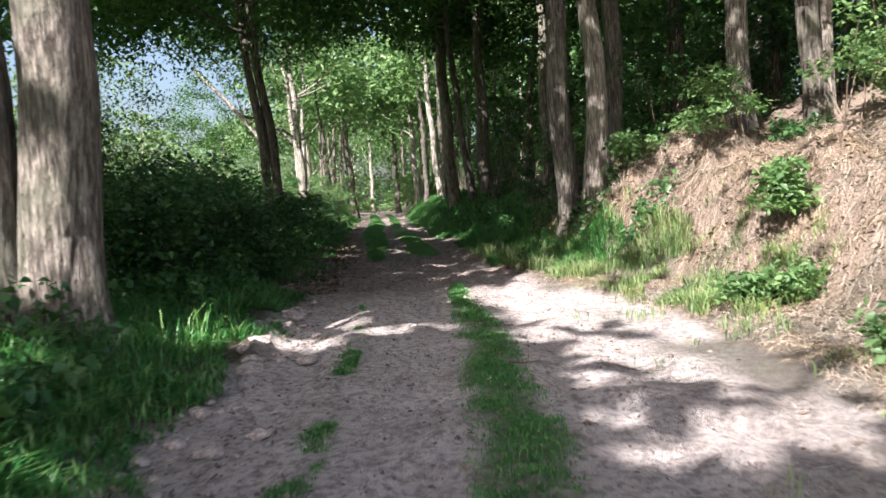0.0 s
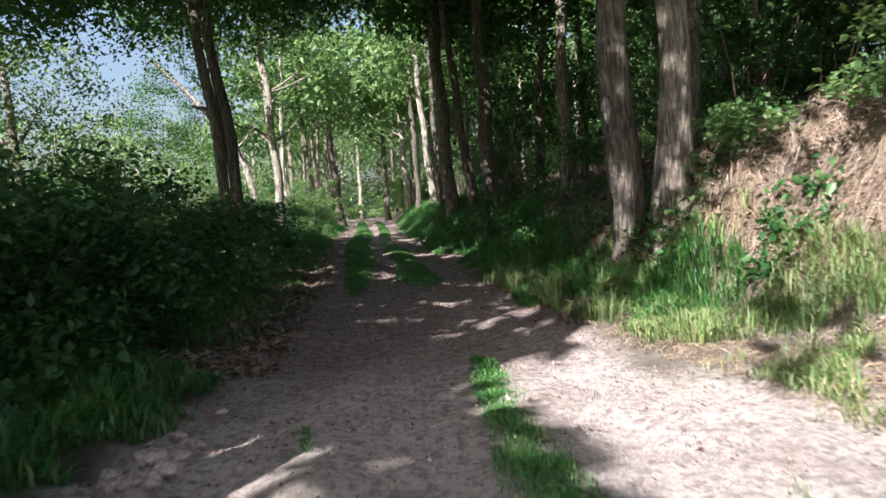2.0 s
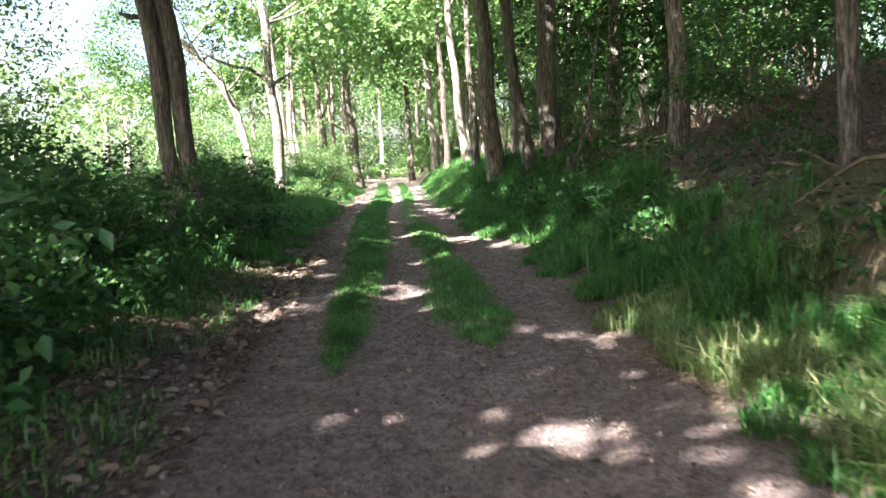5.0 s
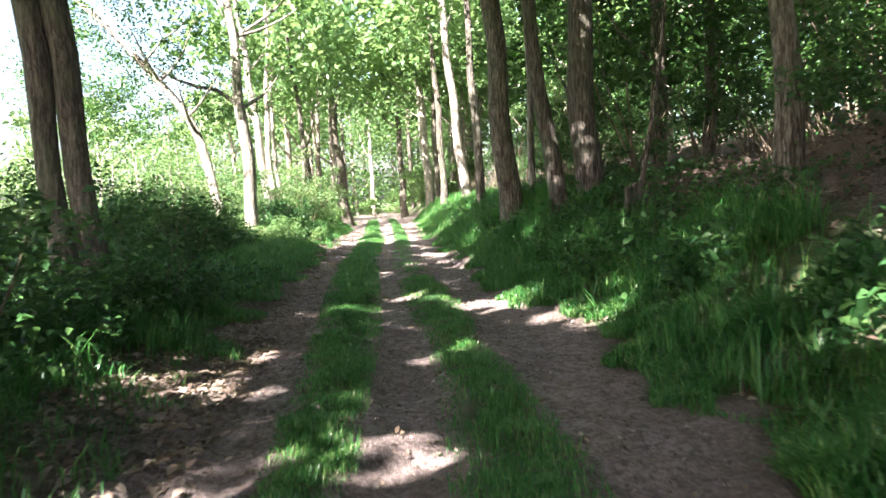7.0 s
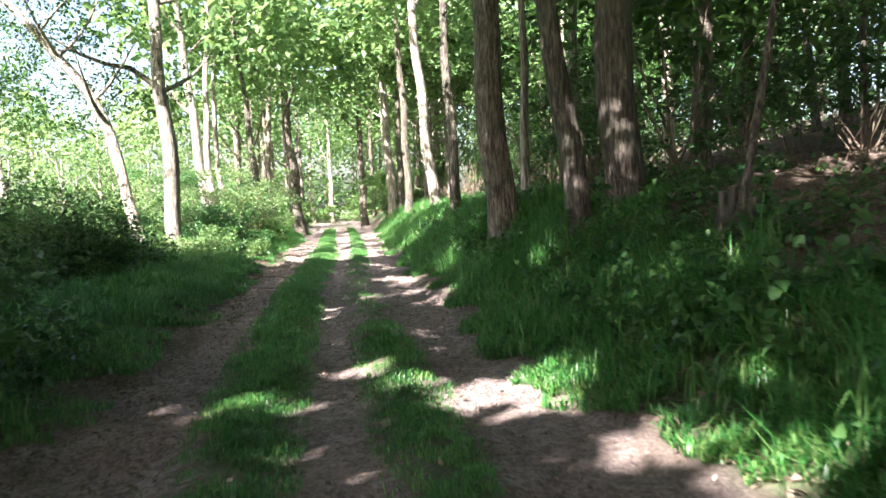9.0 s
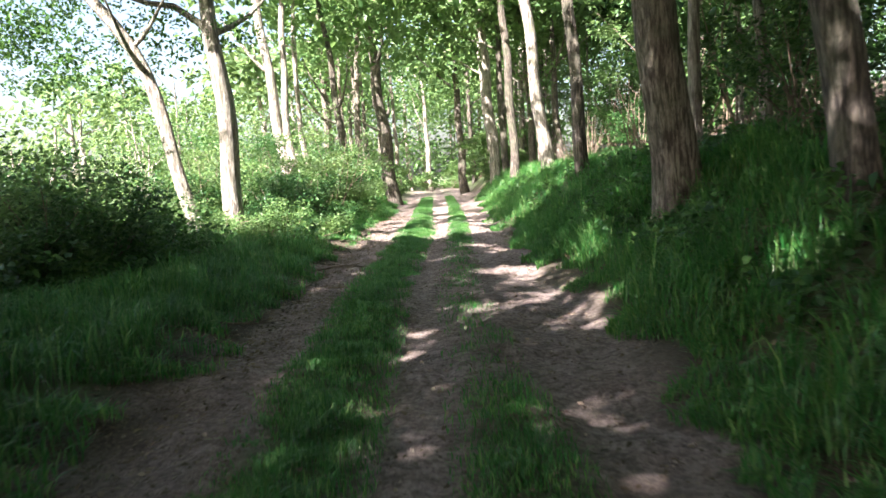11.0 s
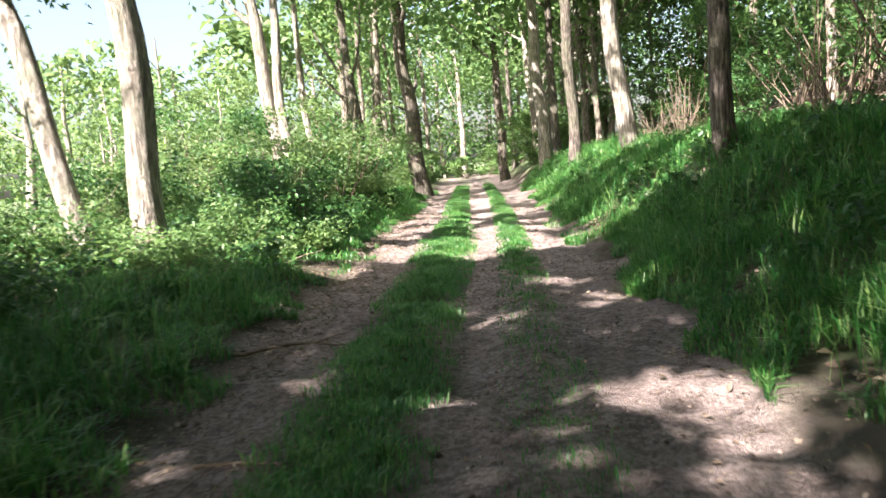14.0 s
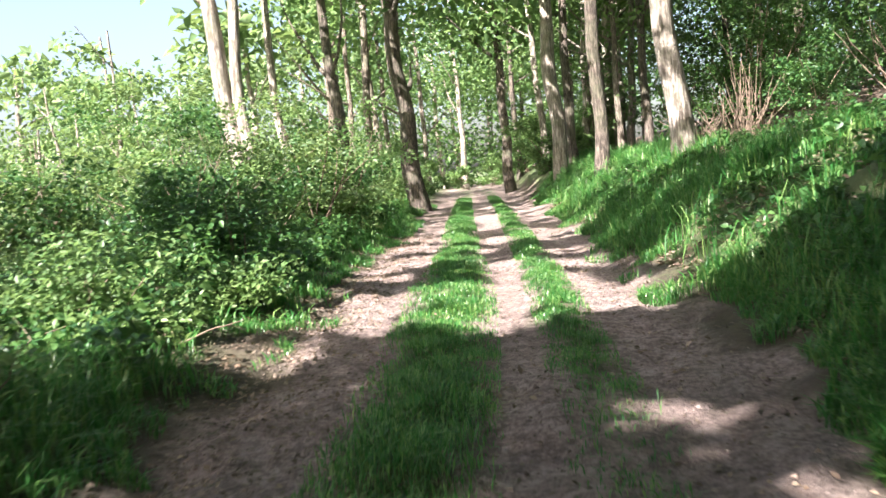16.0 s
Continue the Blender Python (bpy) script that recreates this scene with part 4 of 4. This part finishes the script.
x = bank_foot(y) + 0.2 + rng.uniform(0, 1, n) ** 1.2 * 4.5
ok = value_noise(x * 0.9, y * 0.9, 63) > np.where(y > 33, 0.34, np.where((y < 27.5) & (x - bank_foot(y) > 0.9), 0.78, 0.42))
herbs("bank_plants", x[ok], y[ok], ((0.15 + 0.4 * value_noise(x, y, 64)) * np.interp(y, [34, 42], [1, 0.6]))[ok], 0.085, LEAF_SHRUB, "broad-leaved plants and brambles on the bank", 8)

n = 800                                              # broad-leaved seedlings on the low bank
y = rng.uniform(19, 44, n)
x = bank_foot(y) + 0.3 + rng.uniform(0, 1, n) ** 1.3 * 3.0
ok = value_noise(x * 1.2, y * 1.2, 66) > np.where((y < 27.5) & (x - bank_foot(y) > 0.9), 0.8, 0.5)
herbs("seedlings", x[ok], y[ok], ((0.25 + 0.45 * value_noise(x, y, 67)) * np.interp(y, [34, 42], [1, 0.5]))[ok], 0.095, LEAF_SHRUB, "broad-leaved maple seedlings on the bank", 9)

# ---- crumbs of earth in the ruts ----
n = 8000
y = near_first(3, 48, n)
x = track_left(y) + 0.1 + rng.uniform(0, 1, n) * (track_right(y) - track_left(y) - 0.2)
ok = tufted(x, y, 1.3, 0.42, 49)
x, y = x[ok], y[ok]
n = len(x)
size = (0.005 + 0.018 * rng.uniform(0, 1, n) ** 3)[:, None, None]
octa = np.array([(1, 0, 0), (0, 1, 0), (-1, 0, 0), (0, -1, 0), (0, 0, 0.75), (0, 0, -0.6)])
v = np.stack([x, y, height(x, y) + 0.004], -1)[:, None, :] + octa[None] * size * rng.uniform(0.6, 1.4, (n, 6, 1)) + rng.normal(size=(n, 6, 3)) * size * 0.15
idx = ((np.arange(n) * 6)[:, None] + np.array([0, 1, 4, 1, 2, 4, 2, 3, 4, 3, 0, 4, 1, 0, 5, 2, 1, 5, 3, 2, 5, 0, 3, 5])).ravel()
CRUMB = leaf_material("crumb", (0.11, 0.08, 0.07), (0.24, 0.18, 0.16), (0.40, 0.33, 0.30), 0.0, 0.9)
tagged(new("earth_crumbs", mesh_from("earth_crumbs", v.reshape(-1, 3), 3, idx, CRUMB)), "crumbs of dry brown earth lying in the wheel ruts", "earth", kind="stuff")

# ---- clods of dry earth along the rut ----
def clod(x, y, size):
    """A crumbled lump of dry earth, half sunk in the ground."""
    bm = bmesh.new()
    bmesh.ops.create_icosphere(bm, subdivisions=2, radius=size)
    off = Vector((x * 9, y * 9, 0))
    for vert in bm.verts:
        vert.co *= 1 + 0.55 * noise.noise(vert.co / size * 0.9 + off) + 0.25 * noise.noise(vert.co / size * 2.3 + off)
        vert.co.z *= 0.6
    me = bpy.data.meshes.new("clod")
    bm.to_mesh(me)
    bm.free()
    me.materials.append(DRY_EARTH)
    ob = new("clod", me)
    ob.location = (x, y, height1(x, y) + size * 0.12)
    return tagged(ob, "pale crumbled clod of dry earth at the edge of the track", "clod", "clods along the track edge")


DRY_EARTH, _nt, _b = material("dry_earth")
_f = noise_tex(_nt, 30, 6, 0.7)
_nt.links.new(ramp(_nt, _f, [(0.38, (0.19, 0.145, 0.125)), (0.64, (0.50, 0.42, 0.385))]), _b.inputs["Base Color"])
_b.inputs["Roughness"].default_value = 0.95
bump(_nt, _b, _f, 0.8, 0.02)
for i in range(90):
    y = rng.uniform(3.0, 10.5)
    clod(float(track_left(y)) + 0.15 + rng.normal() * 0.24, y, rng.uniform(0.02, 0.06) if i % 4 else rng.uniform(0.06, 0.11))

# ---- dead wood ----
def fallen_branch(x, y, ang, length, r, label="bare dead branch lying on the leaf litter", lift=0.02, mat=TWIG, forks=2):
    t = thing("fallen_branch", x, y, height1(x, y), label, "branch", "dead wood on the ground")
    d = np.array([math.cos(ang), math.sin(ang)])
    s = np.linspace(-0.5, 0.5, 8) * length
    bend = rng.normal(size=2) * 0.06 * length
    px, py = d[0] * s + bend[0] * np.sin(s / length * 5), d[1] * s + bend[1] * np.sin(s / length * 5)
    pz = height(x + px, y + py) - height1(x, y) + r * 0.8 + lift * np.linspace(0.2, 1, 8)
    path = np.stack([px, py, pz], -1)
    v, q = tube(path, np.linspace(r, r * 0.35, 8), 7)
    part("stick", mesh_from("stick", v, 4, q, mat, True), t)
    for i in range(forks):
        p = branch_path(path[3 + i * 2], (d[0] + rng.normal() * 0.8, d[1] + rng.normal() * 0.8, 0.35), length * 0.3, 4, 0.3, -0.05)
        v, q = tube(p, np.linspace(r * 0.5, r * 0.15, 5), 5)
        part("side_shoot", mesh_from("side_shoot", v, 4, q, mat, True), t)
    return t


for x, y, ang, length, r in ((2.7, 13.6, 0.9, 1.6, 0.02), (3.1, 12.2, 0.7, 1.3, 0.016), (3.6, 12.9, 0.2, 1.5, 0.02), (3.5, 11.2, 0.9, 1.0, 0.012), (3.9, 13.4, 2.6, 1.2, 0.016), (2.9, 14.4, 0.3, 0.9, 0.014), (4.3, 11.9, 0.5, 1.4, 0.014), (3.2, 13.9, 0.5, 1.3, 0.018), (3.4, 17.6, 2.6, 1.6, 0.03), (2.9, 18.6, 2.3, 1.5, 0.03), (2.6, 20.5, 2.0, 1.4, 0.02), (3.3, 23, 0.5, 1.6, 0.025), (2.9, 25.4, 2.9, 1.5, 0.02),
                             (3.6, 29.5, 0.2, 1.8, 0.03), (4.3, 31, 3.0, 1.6, 0.02), (1.9, 37.5, 0.35, 2.6, 0.07), (2.4, 38.0, 0.2, 2.2, 0.05), (2.8, 33.6, 0.6, 1.5, 0.02), (0.62, 6.15, 0.3, 0.35, 0.008), (1.35, 5.9, -0.15, 0.5, 0.009), (-2.9, 18.4, 0.6, 0.9, 0.012),
                             (-3.3, 35.9, 0.2, 0.8, 0.012), (-4.0, 33.5, 0.5, 0.7, 0.012), (-2.5, 12.2, 0.4, 0.6, 0.01), (-4.1, 38.3, 0.15, 1.1, 0.02)):
    fallen_branch(x, y, ang, length, r)
for i in range(26):                                  # brushwood at the feet of the leaning oaks
    fallen_branch(-6.3 + rng.normal() * 0.6, 41.3 + rng.normal() * 1.5, rng.uniform(0, 3.1), rng.uniform(0.5, 1.2), rng.uniform(0.008, 0.02), "dry brown brushwood heaped among brambles", rng.uniform(0.1, 0.45), TWIG, 3)


def coppice_stool(x, y):
    """Cut stubs and one long pole left standing."""
    z0 = height1(x, y) - 0.1
    t = thing("coppice_stool", x, y, z0, "dark cut coppice stubs with one leaning pole on the bank", "tree stump")
    for dx, dy, r, h, lx in ((-0.12, 0, 0.05, 0.62, 0.03), (0.14, -0.05, 0.06, 0.6, 0.02), (0.06, 0.12, 0.045, 0.66, -0.02)):
        v, q = tube(np.array([(dx + lx * s, dy, s * h) for s in np.linspace(0, 1, 5)]), [r * 1.15, r, r, r * 0.97, r * 0.95], 10)
        stub = part("stub", mesh_from("stub", v, 4, q, BARK_DARK_SHADED, True), t)
        th = np.linspace(0, 2 * np.pi, 10, endpoint=False)
        ring = np.stack([dx + lx + np.cos(th) * r * 0.95, dy + np.sin(th) * r * 0.95, th * 0 + h], -1)
        part("cut_face", mesh_from("cut_face", np.concatenate([ring, [[dx + lx, dy, h + 0.004]]]), 3, np.array([(i, (i + 1) % 10, 10) for i in range(10)]).ravel(), CUT_WOOD), stub, "pale sawn wood")
    path = branch_path((0.0, 0, 0.1), (0.16, 0, 1), 3.4, 9, 0.08, 0.02)
    v, q = tube(path, np.linspace(0.05, 0.018, len(path)), 8)
    part("pole", mesh_from("pole", v, 4, q, BARK_DARK_SHADED, True), t)


CUT_WOOD, _nt, _b = material("sawn_wood")
_nt.links.new(ramp(_nt, noise_tex(_nt, 30, 4), [(0.3, (0.28, 0.2, 0.13)), (0.7, (0.45, 0.35, 0.24))]), _b.inputs["Base Color"])
coppice_stool(1.8, 27.95)

# ---- distant woods all round ----
def far_wood(name, n, az0, az1, r0, r1, h, size, leaf, label):
    clumps = n // 40
    az, rr = rng.uniform(az0, az1, clumps), rng.uniform(r0, r1, clumps)
    c = np.stack([-np.sin(az) * rr, 40 + np.cos(az) * rr, rng.uniform(0, 1, clumps) * h], -1)
    c[:, 2] += height(c[:, 0], c[:, 1])
    p = np.repeat(c, 40, 0) + rng.normal(size=(clumps * 40, 3)) * np.array([1.6, 1.6, 1.0])
    p[:, 2] = np.maximum(p[:, 2], height(p[:, 0], p[:, 1]) + 0.1)
    return tagged(new(name, leaf_mesh(name, p, size, leaf)), label, "woods", kind="stuff")


far_wood("far_woods", 24000, radians(-100), radians(12), 60, 95, 15, 0.6, LEAF_OAK, "dense green woods far behind the trees")
far_wood("far_hedge", 14000, radians(12), radians(110), 75, 120, 9, 0.85, LEAF_WILLOW, "pale green trees along the far side of the field")
K = 1380
n = K * 40
y = np.repeat(rng.uniform(8, 88, K), 40)
x = bank_foot(y) + 8 + np.repeat(rng.uniform(0, 1, K) ** 1.2 * 17, 40)
p = np.stack([x, y, height(x, y) + np.repeat(rng.uniform(0.2, 9, K), 40)], -1) + rng.normal(size=(n, 3)) * np.array([0.8, 0.8, 0.5])
tagged(new("deep_woods", leaf_mesh("deep_woods", p, 0.26, LEAF_OAK)), "dark leafy depth of the wood on the slope", "woods", kind="stuff")
n = 13000
c = np.stack([rng.uniform(-26, 4, n // 40), rng.uniform(98, 120, n // 40), rng.uniform(0.3, 12, n // 40)], -1)
c[:, 2] += height(c[:, 0], c[:, 1])
p = np.repeat(c, 40, 0) + rng.normal(size=(len(c) * 40, 3)) * np.array([1.2, 1.2, 0.8])
tagged(new("far_thicket", leaf_mesh("far_thicket", p, 0.42, LEAF_SUNLIT)), "green thicket closing the far end of the track", "woods", kind="stuff")

# ---- low brambles at the feet of the sunlit oaks ----
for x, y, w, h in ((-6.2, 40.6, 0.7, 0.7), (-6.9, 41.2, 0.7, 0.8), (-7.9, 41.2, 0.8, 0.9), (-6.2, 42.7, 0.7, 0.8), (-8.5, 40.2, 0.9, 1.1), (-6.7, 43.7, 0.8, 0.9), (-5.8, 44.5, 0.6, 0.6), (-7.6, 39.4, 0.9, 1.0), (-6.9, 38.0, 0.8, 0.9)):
    # leaf colour turns lighter past y 40.5, as if in sun
    shrub(x, y, w, h, 1900, LEAF_SUNLIT if y > 40.5 else LEAF_SHRUB, "low sunlit bramble at the foot of a sunlit oak", 0.075, 7)
